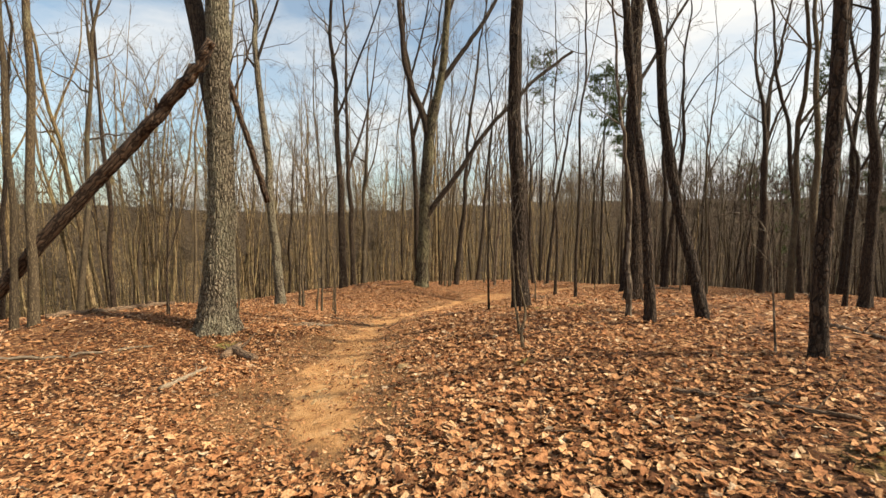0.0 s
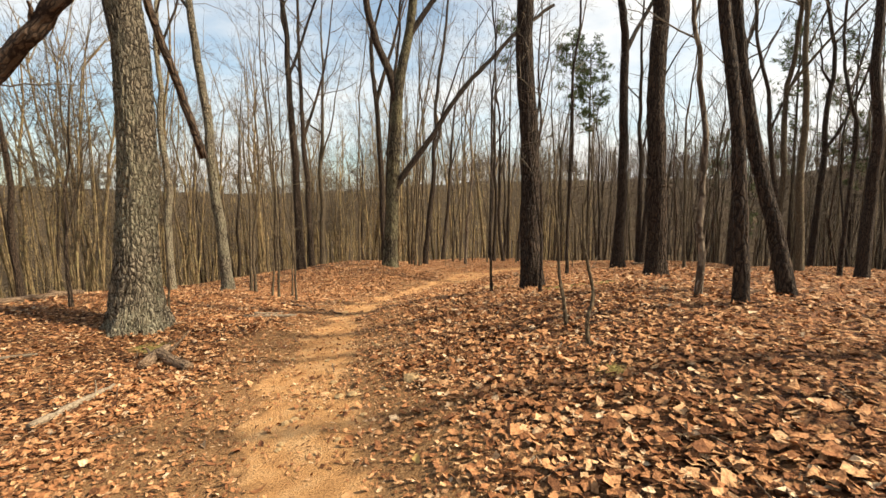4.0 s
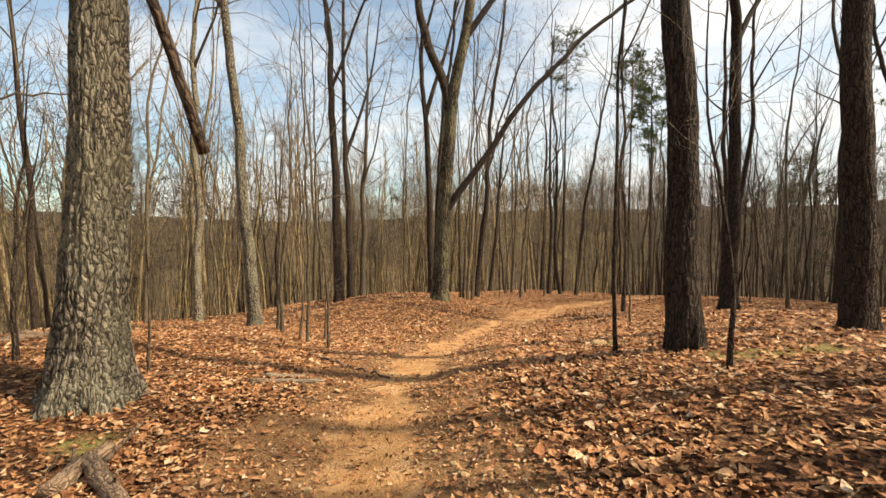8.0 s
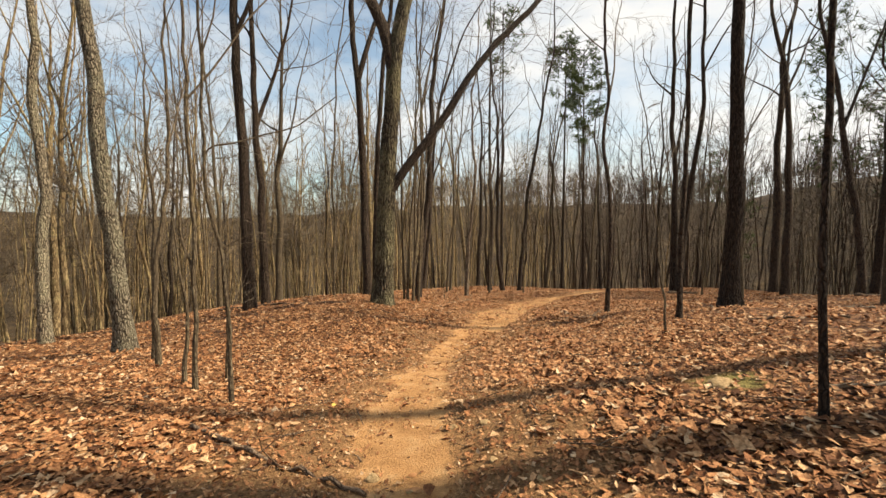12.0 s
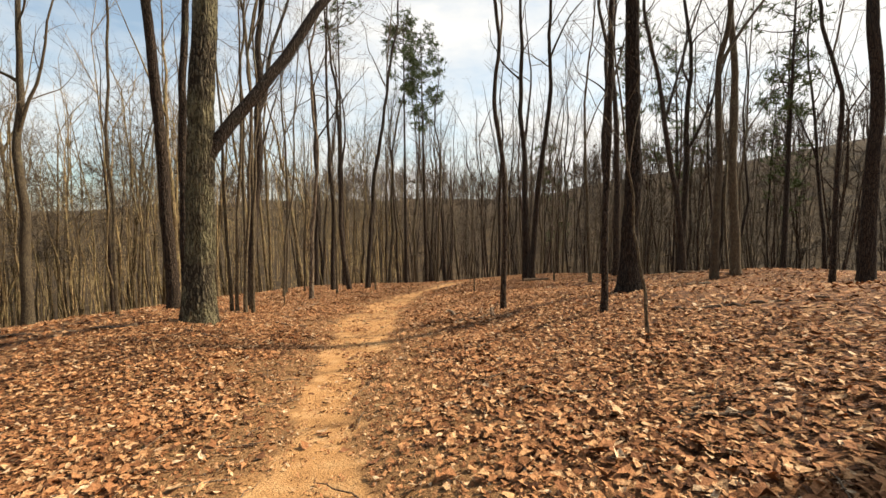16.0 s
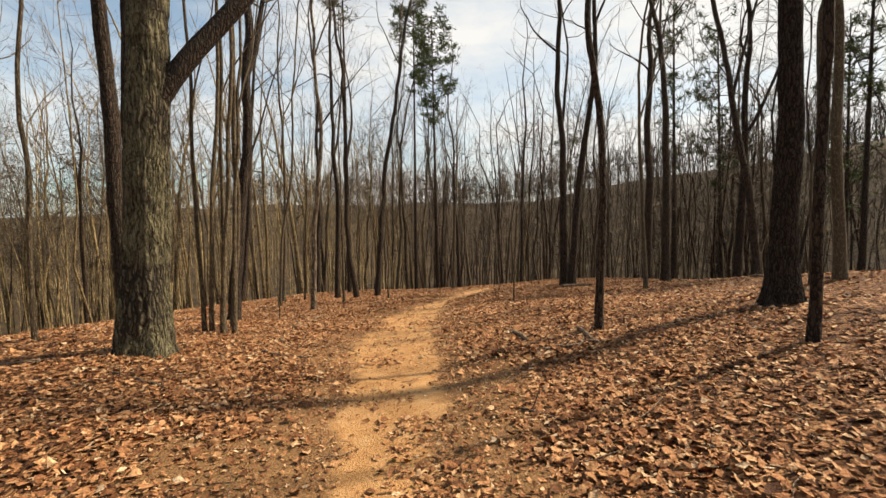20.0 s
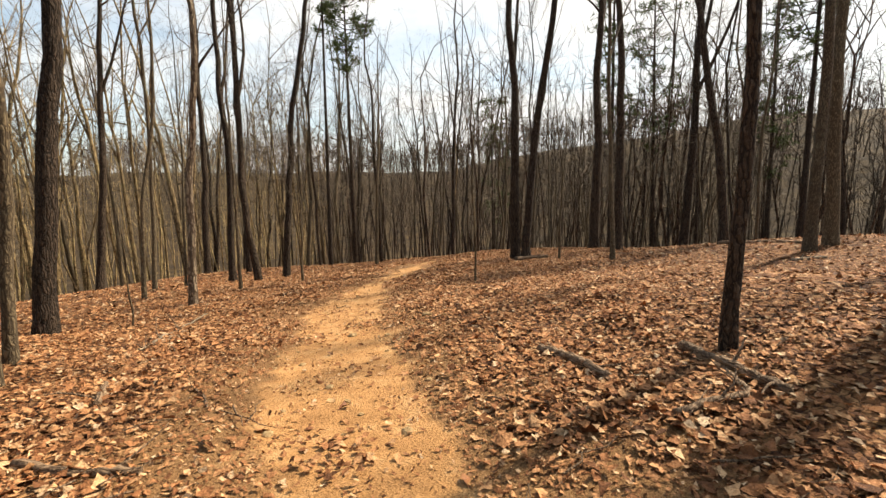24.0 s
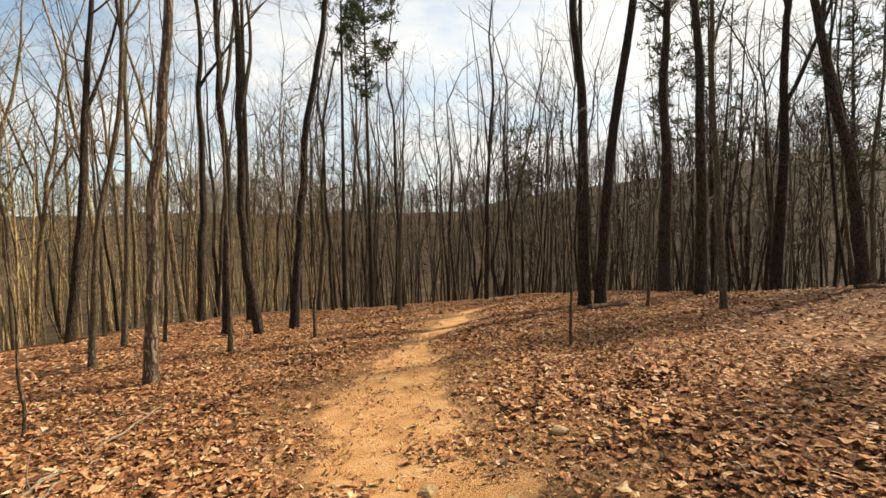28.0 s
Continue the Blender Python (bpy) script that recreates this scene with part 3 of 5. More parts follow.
def trunk_line(height, bend, rng, rings, wobble=0.0):
    """The middle line of a trunk that passes through the given offsets."""
    hs, dx, dy = [-0.25, 0.0], [0.0, 0.0], [0.0, 0.0]
    for h, x, y in bend:
        if h < height:
            hs.append(h), dx.append(x), dy.append(y)
    if hs[-1] < height:
        k = (height - hs[-1])
        rise = max(hs[-1] - hs[-2], 0.5)
        lx, ly = (dx[-1] - dx[-2]) / rise, (dy[-1] - dy[-2]) / rise
        cap = min(1.0, 0.10 / max(math.hypot(lx, ly), 1e-6))
        hs.append(height), dx.append(dx[-1] + lx * cap * k), dy.append(dy[-1] + ly * cap * k)
    z = np.linspace(0, 1, rings) ** 1.25 * (height + 0.25) - 0.25
    soft = max(0.25, height * 0.03)
    line = []
    for col in (dx, dy):
        c = np.interp(z, hs, col)
        for _ in range(2):
            c = (np.interp(z - soft, z, c) + 2 * np.interp(z, z, c) + np.interp(z + soft, z, c)) / 4
        line.append(c - np.interp(0, z, c))
    wob = wobble * np.clip(z, 0, 4) / 4
    line[0] += wob * (wave(z, z * 0 + rng.uniform(0, 90), 2.3) - 0.5 + 0.5 * wave(z, z * 0 + rng.uniform(0, 90), 0.9) - 0.25)
    line[1] += wob * (wave(z, z * 0 + rng.uniform(0, 90), 2.6) - 0.5)
    kink = (0.05 if height < 10 else 0.02) * np.clip(z, 0, 0.5) * 2 * (wobble > 0)
    line[0] += kink * (wave(z, z * 0 + rng.uniform(0, 90), 0.3) - 0.5)
    line[1] += kink * (wave(z, z * 0 + rng.uniform(0, 90), 0.34) - 0.5)
    first = max(0.38 * height, hs[-2])
    if wobble > 0 and height > 10:   # the upper stem turns this way and that
        for col in line:
            slant, shift = 0.0, 0.0
            for i in range(1, rings):
                if z[i] > first:
                    slant = 0.8 * slant + rng.normal(0, 0.075)
                    shift += slant * (z[i] - z[i - 1])
                    col[i] += shift
    return np.stack([line[0], line[1], z], -1)


def furrows(rng, pts, rad, sides, depth, ridges):
    """Factors on a trunk's radius that raise plates of bark."""
    turn = np.linspace(0, 1, sides, endpoint=False)[None]
    z = pts[:, 2][:, None]
    seed = rng.uniform(0, 200)
    drift = 0.9 * wave(turn * 0 + z, turn * 5 + seed, 0.35) + 0.5 * wave(z, turn * 11 + seed, 0.12)
    saw = np.abs(((turn * ridges + drift * 1.6) % 1.0) - 0.5) * 2
    breaks = wave(z + 0 * turn, turn * ridges * 1.0 + seed, 0.09, 3)
    plates = np.clip(saw * 1.6, 0, 1) * (0.55 + 0.45 * np.clip(breaks * 2.2 - 0.4, 0, 1))
    lumps = wave(z + 0 * turn, np.sin(turn * 2 * np.pi) * 0.6 + seed, 0.7, 5) - 0.5
    return 1 + depth * (plates - 0.5) + 0.05 * lumps


def bare_tree(x, y, dia, height, bend=(), mat=None, sides=12, seed=0, first=0.42, limbs=9, fine=1.5, flare=0.34, plates=0, forks=(), name="bare_tree",
              label="tall leafless hardwood tree with grey-brown bark", group="", roots=0, rings=None, wobble=0.22, split=1, boughs=()):
    rng = np.random.default_rng(seed + int(abs(x) * 131 + abs(y) * 977))
    mat = mat or BARK_DARK
    root = thing(name, x, y, at(x, y) - 0.03, label, "tree" if height > 6 else "sapling", group)
    rings = rings or (max(14, int(height * 2.2)) if height > 10 else int(18 + height * 4))
    line = trunk_line(height, bend, rng, rings, wobble if height > 6 else 0.3)
    z = line[:, 2]
    rad = dia / 2 * (1 - 0.86 * np.clip(z / height, 0, 1) ** 1.1) + dia / 2 * flare * np.exp(-np.clip(z, 0, 9) / (0.25 + dia * 0.45))
    trunk = Shape()
    turn = np.linspace(0, 2 * np.pi, sides, endpoint=False)[None]
    rough = 1 + 0.05 * (wave(z[:, None] + 0 * turn, np.cos(turn) + rng.uniform(0, 99), 0.8) - 0.5)
    if plates:
        rough = furrows(rng, line, rad, sides, 0.16 if plates > 20 else 0.13, plates)
    if roots:
        lobes = np.cos(turn * roots + rng.uniform(0, 6)) * 0.5 + 0.35 * np.cos(turn * (roots - 2) + 1)
        rough = rough + 0.2 * lobes * np.exp(-np.clip(z, 0, 9) / 0.22)[:, None]
    trunk.tube(line, rad, sides, rough=rough)
    part("trunk", trunk.mesh("trunk", mat), root)
    soft = np.random.default_rng(seed + 7)
    lead = []
    for k in range(limbs):
        s = first + (0.97 - first) * ((k + rng.uniform(0.1, 0.9)) / max(limbs, 1)) ** 0.9
        h = s * height
        p = np.array([np.interp(h, z, line[:, 0]), np.interp(h, z, line[:, 1]), h])
        r = float(np.interp(h, z, rad))
        turn_k = k * 2.4 + rng.uniform(-0.6, 0.6)
        tilt = rng.uniform(34, 76) * (1.1 - 0.35 * s)
        way = np.array((math.cos(turn_k) * math.sin(radians(tilt)), math.sin(turn_k) * math.sin(radians(tilt)), math.cos(radians(tilt))))
        if k < split:
            s = rng.uniform(0.34, 0.6)
            h = s * height
            p = np.array([np.interp(h, z, line[:, 0]), np.interp(h, z, line[:, 1]), h])
            tilt = radians(rng.uniform(14, 28))
            way = np.array((math.cos(turn_k) * math.sin(tilt), math.sin(turn_k) * math.sin(tilt), math.cos(tilt)))
            lead.append((p, way, height * (0.95 - s) * rng.uniform(0.7, 1.0), float(np.interp(h, z, rad)) * rng.uniform(0.55, 0.8), 0.07, 0.03))
            continue
        lead.append((p, way, height * rng.uniform(0.16, 0.30) * (1.25 - 0.6 * s), max(r * rng.uniform(0.35, 0.6), 0.004), 0.19, 0.07))
    for h, (wx, wy, wz), length, r in forks:
        p = np.array([np.interp(h, z, line[:, 0]), np.interp(h, z, line[:, 1]), h])
        lead.append((p, (wx, wy, wz), length, r, 0.035 if r > 0.05 else 0.12, 0.0125))
    for points, r, r1 in boughs:
        lead.append((points, None, 8.0 if r > 0.05 else 2.0, r, 0.0, 0.0125))
    for p, way, length, r, wob, lift in lead:
        limb, tips, twigs = Shape(), [], Shape()
        steps = 11 if length > 3 else 7
        if way is None:
            steps = 22
            pts = eased(p, 23)
            pts[3:-1] += rng.normal(0, 0.12 * r, (19, 3))
        else:
            pts = run(rng, p, way, length, steps, wob, lift)
        limb.tube(pts, taper(r, max(r * (0.16 if way is not None else 0.45), 0.003), steps + 1), 5 if r < 0.06 else 10)
        forked = lift == 0.0125 and length > 7   # long bare limbs branch only near their ends
        foliate(rng, twigs, tips, pts, r * (0.5 if forked else 1), r * 0.2, 1, fine * (1 if length < 7 else 0.45 if forked else 0.7), bare=0.5 if forked else 0.18)
        # limbs of rough-barked trunks coloured darker, for smoother bark and for shade
        bough = part("limb", limb.mesh("limb", (BARK_DARK if mat is BARK_ROUGH or mat is BARK_OLIVE else mat) if r > 0.05 else TWIG if way is not None else mat), root)
        ends = np.array(tips)
        span = np.linalg.norm(ends[:, 1] - ends[:, 0], axis=1)[:, None]
        twigs.spikes(ends[:, 0], ends[:, 1], 0.005)
        for _ in range(2):   # side shoots
            fork = ends[:, 0] + (ends[:, 1] - ends[:, 0]) * soft.uniform(0.25, 0.75, (len(ends), 1))
            twigs.spikes(fork, fork + 0.45 * (ends[:, 1] - ends[:, 0]) + soft.normal(0, 0.26, (len(ends), 3)) * span, 0.0036)
        tagged(part("twig_spray", twigs.mesh("twig_spray", TWIG), bough), kind="stuff")
    return root


# ---- the trees beside the path ----
bare_tree(-5.08, 10.19, 0.60, 21.0, [(2.69, 0.17, 0.11), (4.98, 0.17, 0.11)], mat=BARK_ROUGH, sides=108, plates=27, rings=190, roots=6, flare=0.75, first=0.5, forks=((4.55, (-0.27, 0.1, 1), 12, 0.25),), label="massive leafless oak with deeply furrowed lichened bark")
bare_tree(-7.33, 20.48, 0.40, 20.0, [(3.14, -0.22, -0.09), (6.04, -0.32, -0.14), (8.80, -0.63, -0.27)], mat=BARK_ROUGH, sides=40, plates=10, rings=90, roots=4, label="grey crooked leafless tree with rough bark")
bare_tree(-11.19, 24.24, 0.34, 20.0, [(5.55, 0.05, 0.03), (11.07, 0.04, 0.03)], mat=BARK_ROUGH, sides=24, plates=9, rings=70, label="straight grey leafless tree")
bare_tree(-5.47, 25.05, 0.40, 20.0, [(5.14, -0.11, -0.02), (11.13, -0.34, -0.07)], mat=BARK_DARK, sides=28, plates=9, rings=70, label="tall dark leafless tree in a close group")
bare_tree(-5.30, 26.89, 0.31, 19.0, [(6.59, -0.21, -0.04), (12.12, -0.33, -0.06)], mat=BARK_DARK, sides=20, label="tall slim dark leafless tree in a close group")
bare_tree(-6.29, 36.12, 0.40, 19.0, [(7.95, 0.22, 0.03), (17.95, 0.60, 0.09)], mat=BARK_SMOOTH, sides=16, label="tall slim grey leafless tree in a close group")
bare_tree(-1.09, 22.71, 0.58, 22.0, [(4.88, 0.30, 0.0), (6.67, 0.42, 0.0), (7.77, 0.46, 0.0), (9.6, 0.88, 0.05), (10.37, 1.12, 0.08), (13.2, 1.32, 0.1)], mat=BARK_OLIVE, sides=80, plates=24, rings=140, roots=5, first=0.6, wobble=0.08,
          boughs=((((0.26, -0.03, 3.45), (0.42, -0.06, 3.8), (0.66, -0.1, 4.12), (1.62, -0.12, 5.32), (2.32, -0.14, 6.4), (3.1, -0.15, 7.6), (4.1, -0.15, 8.65), (5.5, -0.15, 10.1), (7.3, -0.1, 11.4)), 0.15, 0.06),
                  (((0.40, 0.0, 7.2), (0.28, 0.04, 8.1), (-0.28, 0.05, 9.3), (-0.78, 0.05, 10.9), (-0.92, 0.1, 12.9), (-1.3, 0.2, 16.7)), 0.2, 0.05),
                  (((1.1, 0.08, 10.15), (1.8, 0.05, 11.15), (3.05, 0.0, 12.8), (4.2, 0.0, 14.8), (5.0, 0.1, 17.7)), 0.13, 0.03)),
          label="large leafless oak with a long slanting limb and forked top")
bare_tree(-1.25, 23.95, 0.20, 19.0, [(3.0, 0.03, 0.0), (6.25, 0.24, 0.0), (9.0, 0.46, 0.0)], mat=BARK_DARK, sides=32, plates=9, rings=80, label="tall leafless tree close beside a forked oak")
bare_tree(-1.44, 26.4, 0.32, 21.0, [(3.6, -0.08, 0.0), (7.0, -0.22, 0.0), (9.5, -0.34, 0.0)], mat=BARK_DARK, sides=32, plates=9, rings=80, forks=((8.2, (0.28, 0.1, 1), 8, 0.12),), label="tall dark leafless tree behind a forked oak")
bare_tree(1.81, 10.47, 0.35, 20.0, [(2.13, -0.11, 0.06), (4.09, -0.13, 0.07)], mat=BARK_DARK, sides=66, plates=15, rings=140, roots=5, label="dark shaggy-barked leafless tree on a mossy foot")
bare_tree(4.80, 11.44, 0.38, 21.0, [(2.83, -0.02, 0.01), (5.29, -0.05, 0.04)], mat=BARK_DARK, sides=72, plates=18, rings=110, roots=5, label="stout dark-barked leafless tree with bark in plates")
bare_tree(3.17, 6.93, 0.15, 15.0, [(2.30, -0.12, 0.08), (3.97, -0.35, 0.25)], mat=BARK_DARK, sides=30, plates=7, rings=80, roots=4, label="slender dark tree that leans at the top")
bare_tree(4.37, 7.60, 0.19, 15.0, [(2.10, -0.43, 0.36), (3.67, -0.65, 0.55)], mat=BARK_DARK, sides=30, plates=8, rings=80, roots=4, label="crooked dark tree leaning steeply sideways")
bare_tree(3.09, 7.55, 0.085, 7.0, [(1.72, -0.05, 0.03), (3.08, -0.14, 0.09)], mat=BARK_PALE, sides=12, limbs=7, first=0.3, fine=2.2, name="sapling", label="pale slender sapling beside dark trunks")
bare_tree(3.92, 4.70, 0.15, 19.0, [(1.91, 0.01, -0.01), (3.57, 0.01, -0.01)], mat=BARK_DARK, sides=36, plates=8, rings=90, roots=4, label="slender dark-barked leafless tree among deep leaves")
bare_tree(7.40, 18.36, 0.36, 21.0, [(2.57, -0.00, 0.00), (4.67, 0.01, -0.02)], mat=BARK_DARK, sides=72, plates=16, rings=120, roots=5, flare=0.8, label="stout dark brown leafless tree with a flared foot")
bare_tree(4.99, 17.14, 0.11, 17.0, [(1.76, 0.01, -0.02), (3.46, 0.02, -0.05)], mat=BARK_DARK, sides=30, plates=7, rings=80, roots=4, label="slender dark-barked tree beside a stouter one")
bare_tree(4.89, 19.85, 0.12, 14.0, [(1.68, 0.01, -0.03), (2.77, -0.00, 0.01)], mat=BARK_DARK, sides=36, plates=7, rings=90, roots=4, label="slender dark-barked tree beside fallen branches")
bare_tree(14.09, 29.14, 0.33, 19.0, [(5.59, -0.04, 0.07), (8.83, -0.17, 0.30)], mat=BARK_DARK, sides=24, plates=9, rings=60, roots=4, fine=0.75, limbs=8, label="tall dark-barked leafless tree on the slope")
bare_tree(13.97, 28.59, 0.30, 19.0, [(3.98, 0.13, -0.25), (8.16, 0.42, -0.78)], mat=BARK_DARK, sides=24, plates=9, rings=60, roots=4, fine=0.75, limbs=8, label="tall dark-barked leafless tree on the slope")
bare_tree(20.38, 29.35, 0.43, 20.0, [(6.88, 0.00, -0.01), (11.11, 0.03, -0.07)], mat=BARK_DARK, sides=24, plates=9, rings=60, roots=4, fine=0.75, limbs=8, label="tall dark-barked leafless tree on the slope")
bare_tree(19.37, 27.74, 0.38, 20.0, [(6.23, -0.02, 0.07), (10.07, -0.07, 0.21)], mat=BARK_DARK, sides=24, plates=9, rings=60, roots=4, fine=0.75, limbs=8, label="tall dark-barked leafless tree on the slope")
bare_tree(14.92, 25.78, 0.16, 16.0, [(4.15, -0.04, 0.13), (7.63, -0.07, 0.26)], mat=BARK_SMOOTH, sides=16, fine=0.75, limbs=8, label="tall leafless grey-barked tree")
bare_tree(23.05, 26.32, 0.38, 20.0, [(6.53, 0.03, -0.13), (10.62, 0.05, -0.26)], mat=BARK_DARK, sides=24, plates=9, rings=60, roots=4, fine=0.75, limbs=8, label="tall dark-barked leafless tree on the slope")
bare_tree(18.45, 23.50, 0.28, 20.0, [(4.06, -0.04, 0.45), (7.86, -0.09, 1.11)], mat=BARK_DARK, sides=24, plates=9, rings=60, roots=4, fine=0.75, limbs=8, label="tall dark-barked leafless tree on the slope")
bare_tree(3.28, 43.68, 0.32, 20.0, [(6.40, 0.55, -0.03), (12.70, 1.10, -0.06)], mat=BARK_DARK, sides=24, plates=9, rings=60, roots=4, label="tall dark-barked leafless tree on the slope")
bare_tree(2.94, 32.64, 0.11, 15.0, [(3.12, 0.18, -0.02), (4.70, 0.47, -0.04)], mat=BARK_SMOOTH, sides=16, label="tall leafless grey-barked tree")
bare_tree(3.97, 36.63, 0.15, 18.0, [(4.67, 0.25, -0.03), (9.00, 0.16, -0.02)], mat=BARK_SMOOTH, sides=16, label="tall leafless grey-barked tree")
bare_tree(3.39, 29.96, 0.17, 15.0, [(2.69, 0.12, -0.02), (5.60, 0.43, -0.07)], mat=BARK_PALE, sides=36, plates=8, rings=90, first=0.75, limbs=5, fine=0.8, label="dead standing tree with pale peeling bark")
bare_tree(7.53, 43.07, 0.31, 19.0, [(7.59, 0.29, -0.08), (13.34, 0.22, -0.06)], mat=BARK_DARK, sides=24, plates=9, rings=60, roots=4, label="tall dark-barked leafless tree on the slope")
bare_tree(6.63, 36.92, 0.25, 20.0, [(5.83, 0.06, -0.02), (10.02, 0.07, -0.02)], mat=BARK_DARK, sides=24, plates=9, rings=60, roots=4, label="tall dark-barked leafless tree on the slope")
bare_tree(7.05, 35.47, 0.26, 18.0, [(2.41, -0.33, 0.13), (9.52, -0.34, 0.13)], mat=BARK_DARK, sides=24, plates=9, rings=60, roots=4, label="tall dark-barked leafless tree on the slope")
bare_tree(8.10, 35.44, 0.25, 20.0, [(5.71, 0.42, -0.19), (10.03, 1.13, -0.51)], mat=BARK_DARK, sides=24, plates=9, rings=60, roots=4, label="tall dark-barked leafless tree on the slope")
bare_tree(7.17, 32.25, 0.08, 5.0, [(1.99, 0.03, -0.02), (2.93, -0.00, 0.00)], mat=BARK_SMOOTH, sides=10, limbs=7, first=0.3, fine=2.2, name="sapling", label="thin crooked leafless sapling")
bare_tree(14.98, 39.22, 0.21, 12.0, [(7.86, 0.25, -0.19), (11.72, 0.35, -0.26)], mat=BARK_SMOOTH, sides=10, limbs=7, first=0.3, fine=2.2, name="sapling", label="thin crooked leafless sapling")
bare_tree(4.81, 36.18, 0.09, 10.0, [(3.15, 0.14, -0.03), (5.40, 0.17, -0.03)], mat=BARK_SMOOTH, sides=10, limbs=7, first=0.3, fine=2.2, name="sapling", label="thin crooked leafless sapling")
bare_tree(8.77, 26.31, 0.05, 4.0, [(1.06, 0.00, -0.01), (1.63, 0.00, -0.01)], mat=BARK_SMOOTH, sides=10, limbs=7, first=0.3, fine=2.2, name="sapling", label="thin crooked leafless sapling")
bare_tree(14.28, 27.40, 0.08, 6.0, [(2.94, -0.02, 0.05), (4.28, -0.03, 0.08)], mat=BARK_SMOOTH, sides=10, limbs=7, first=0.3, fine=2.2, name="sapling", label="thin crooked leafless sapling")
bare_tree(5.11, 31.85, 0.09, 9.0, [(1.21, 0.00, -0.00), (2.23, -0.01, 0.00)], mat=BARK_SMOOTH, sides=10, limbs=7, first=0.3, fine=2.2, name="sapling", label="thin crooked leafless sapling")
bare_tree(1.10, 10.82, 0.05, 10.0, [(1.37, -0.03, 0.03), (2.23, -0.03, 0.03)], mat=BARK_DARK, sides=10, limbs=7, first=0.3, fine=2.2, name="sapling", label="thin crooked leafless sapling")
bare_tree(1.58, 9.29, 0.05, 4.0, [(1.07, 0.01, -0.01), (1.49, -0.05, 0.03)], mat=BARK_DARK, sides=10, limbs=7, first=0.3, fine=2.2, name="sapling", label="thin crooked leafless sapling")
bare_tree(3.05, 14.97, 0.04, 5.0, [(0.83, -0.04, 0.08), (1.37, -0.09, 0.17)], mat=BARK_SMOOTH, sides=10, limbs=7, first=0.3, fine=2.2, name="sapling", label="thin crooked leafless sapling")
bare_tree(-5.56, 17.62, 0.10, 6.0, [(2.11, -0.01, -0.01), (3.51, -0.01, -0.00)], mat=BARK_SMOOTH, sides=10, limbs=7, first=0.3, fine=2.2, name="sapling", label="thin crooked leafless sapling")
bare_tree(-3.90, 14.58, 0.06, 9.0, [(0.9, 0.05, 0.0), (1.8, 0.05, 0.0), (2.4, 0.04, 0.0), (2.95, 0.02, 0.0), (3.45, 0.03, 0.0), (4.3, 0.01, 0.0)], mat=BARK_SMOOTH, sides=14, rings=60, limbs=7, first=0.45, fine=2.2, name="sapling", wobble=0.05,
          boughs=((((0.05, 0.0, 1.55), (0.0, 0.0, 1.66), (-0.1, 0.0, 1.87), (-0.13, 0.0, 2.2), (-0.07, 0.0, 2.4), (-0.03, 0.0, 3.1), (-0.12, 0.0, 3.75), (-0.17, 0.0, 4.6)), 0.019, 0.008),), label="crooked grey sapling with two stems beside the path")
bare_tree(-3.30, 13.91, 0.05, 8.0, [(0.6, 0.0, 0.0), (1.16, -0.02, 0.0), (1.6, -0.03, 0.0), (1.92, -0.07, 0.0), (2.17, -0.15, 0.0), (2.5, -0.18, 0.0), (2.9, -0.2, 0.0), (4.0, -0.22, 0.0)], mat=BARK_SMOOTH, sides=14, rings=60, limbs=7, first=0.45, fine=2.2, name="sapling", wobble=0.05,
          boughs=((((-0.2, 0.0, 2.86), (-0.14, 0.0, 2.97), (0.06, 0.0, 2.97), (0.42, 0.0, 3.09), (0.77, 0.0, 3.18), (1.22, 0.0, 3.55)), 0.013, 0.005),
                  (((-0.05, 0.0, 1.82), (0.24, 0.0, 1.98), (0.46, 0.0, 1.98), (0.68, 0.0, 2.01)), 0.007, 0.003),
                  (((-0.05, 0.0, 1.84), (0.44, 0.04, 1.91), (0.86, 0.06, 1.96)), 0.006, 0.003)), label="crooked grey sapling with a long arched branch")
bare_tree(1.21, 7.12, 0.04, 3.0, [(0.45, -0.10, 0.05), (0.84, -0.13, 0.07)], mat=BARK_SMOOTH, sides=10, limbs=2, first=0.3, fine=2.2, name="sapling", label="thin crooked leafless sapling")
bare_tree(-6.69, 11.04, 0.07, 4.0, [(1.38, 0.04, 0.03), (1.93, 0.08, 0.05)], mat=BARK_DARK, sides=10, limbs=7, first=0.3, fine=2.2, name="sapling", label="thin crooked leafless sapling")
bare_tree(-5.02, 11.12, 0.04, 3.0, [(0.91, 0.02, 0.01), (1.95, 0.00, 0.00)], mat=BARK_SMOOTH, sides=10, limbs=4, first=0.3, fine=2.2, name="sapling", label="thin crooked leafless sapling")
bare_tree(-3.73, 15.38, 0.05, 2.0, [(0.77, 0.05, 0.01), (1.29, 0.10, 0.02)], mat=BARK_SMOOTH, sides=10, limbs=2, first=0.3, fine=2.2, name="sapling", label="thin crooked leafless sapling")
bare_tree(-4.19, 15.07, 0.06, 2.5, [(1.00, 0.05, 0.01), (1.62, 0.00, 0.00)], mat=BARK_SMOOTH, sides=10, limbs=2, first=0.3, fine=2.2, name="sapling", label="thin crooked leafless sapling")
bare_tree(-2.65, 25.09, 0.08, 18.0, [(2.83, 0.03, 0.01), (5.52, 0.13, 0.02)], mat=BARK_SMOOTH, sides=16, label="tall leafless grey-barked tree")
bare_tree(15.87, 20.79, 0.28, 20.0, [(3.53, -0.00, 0.02), (6.27, -0.01, 0.04)], mat=BARK_SMOOTH, sides=16, fine=0.75, limbs=8, label="tall leafless grey-barked tree")
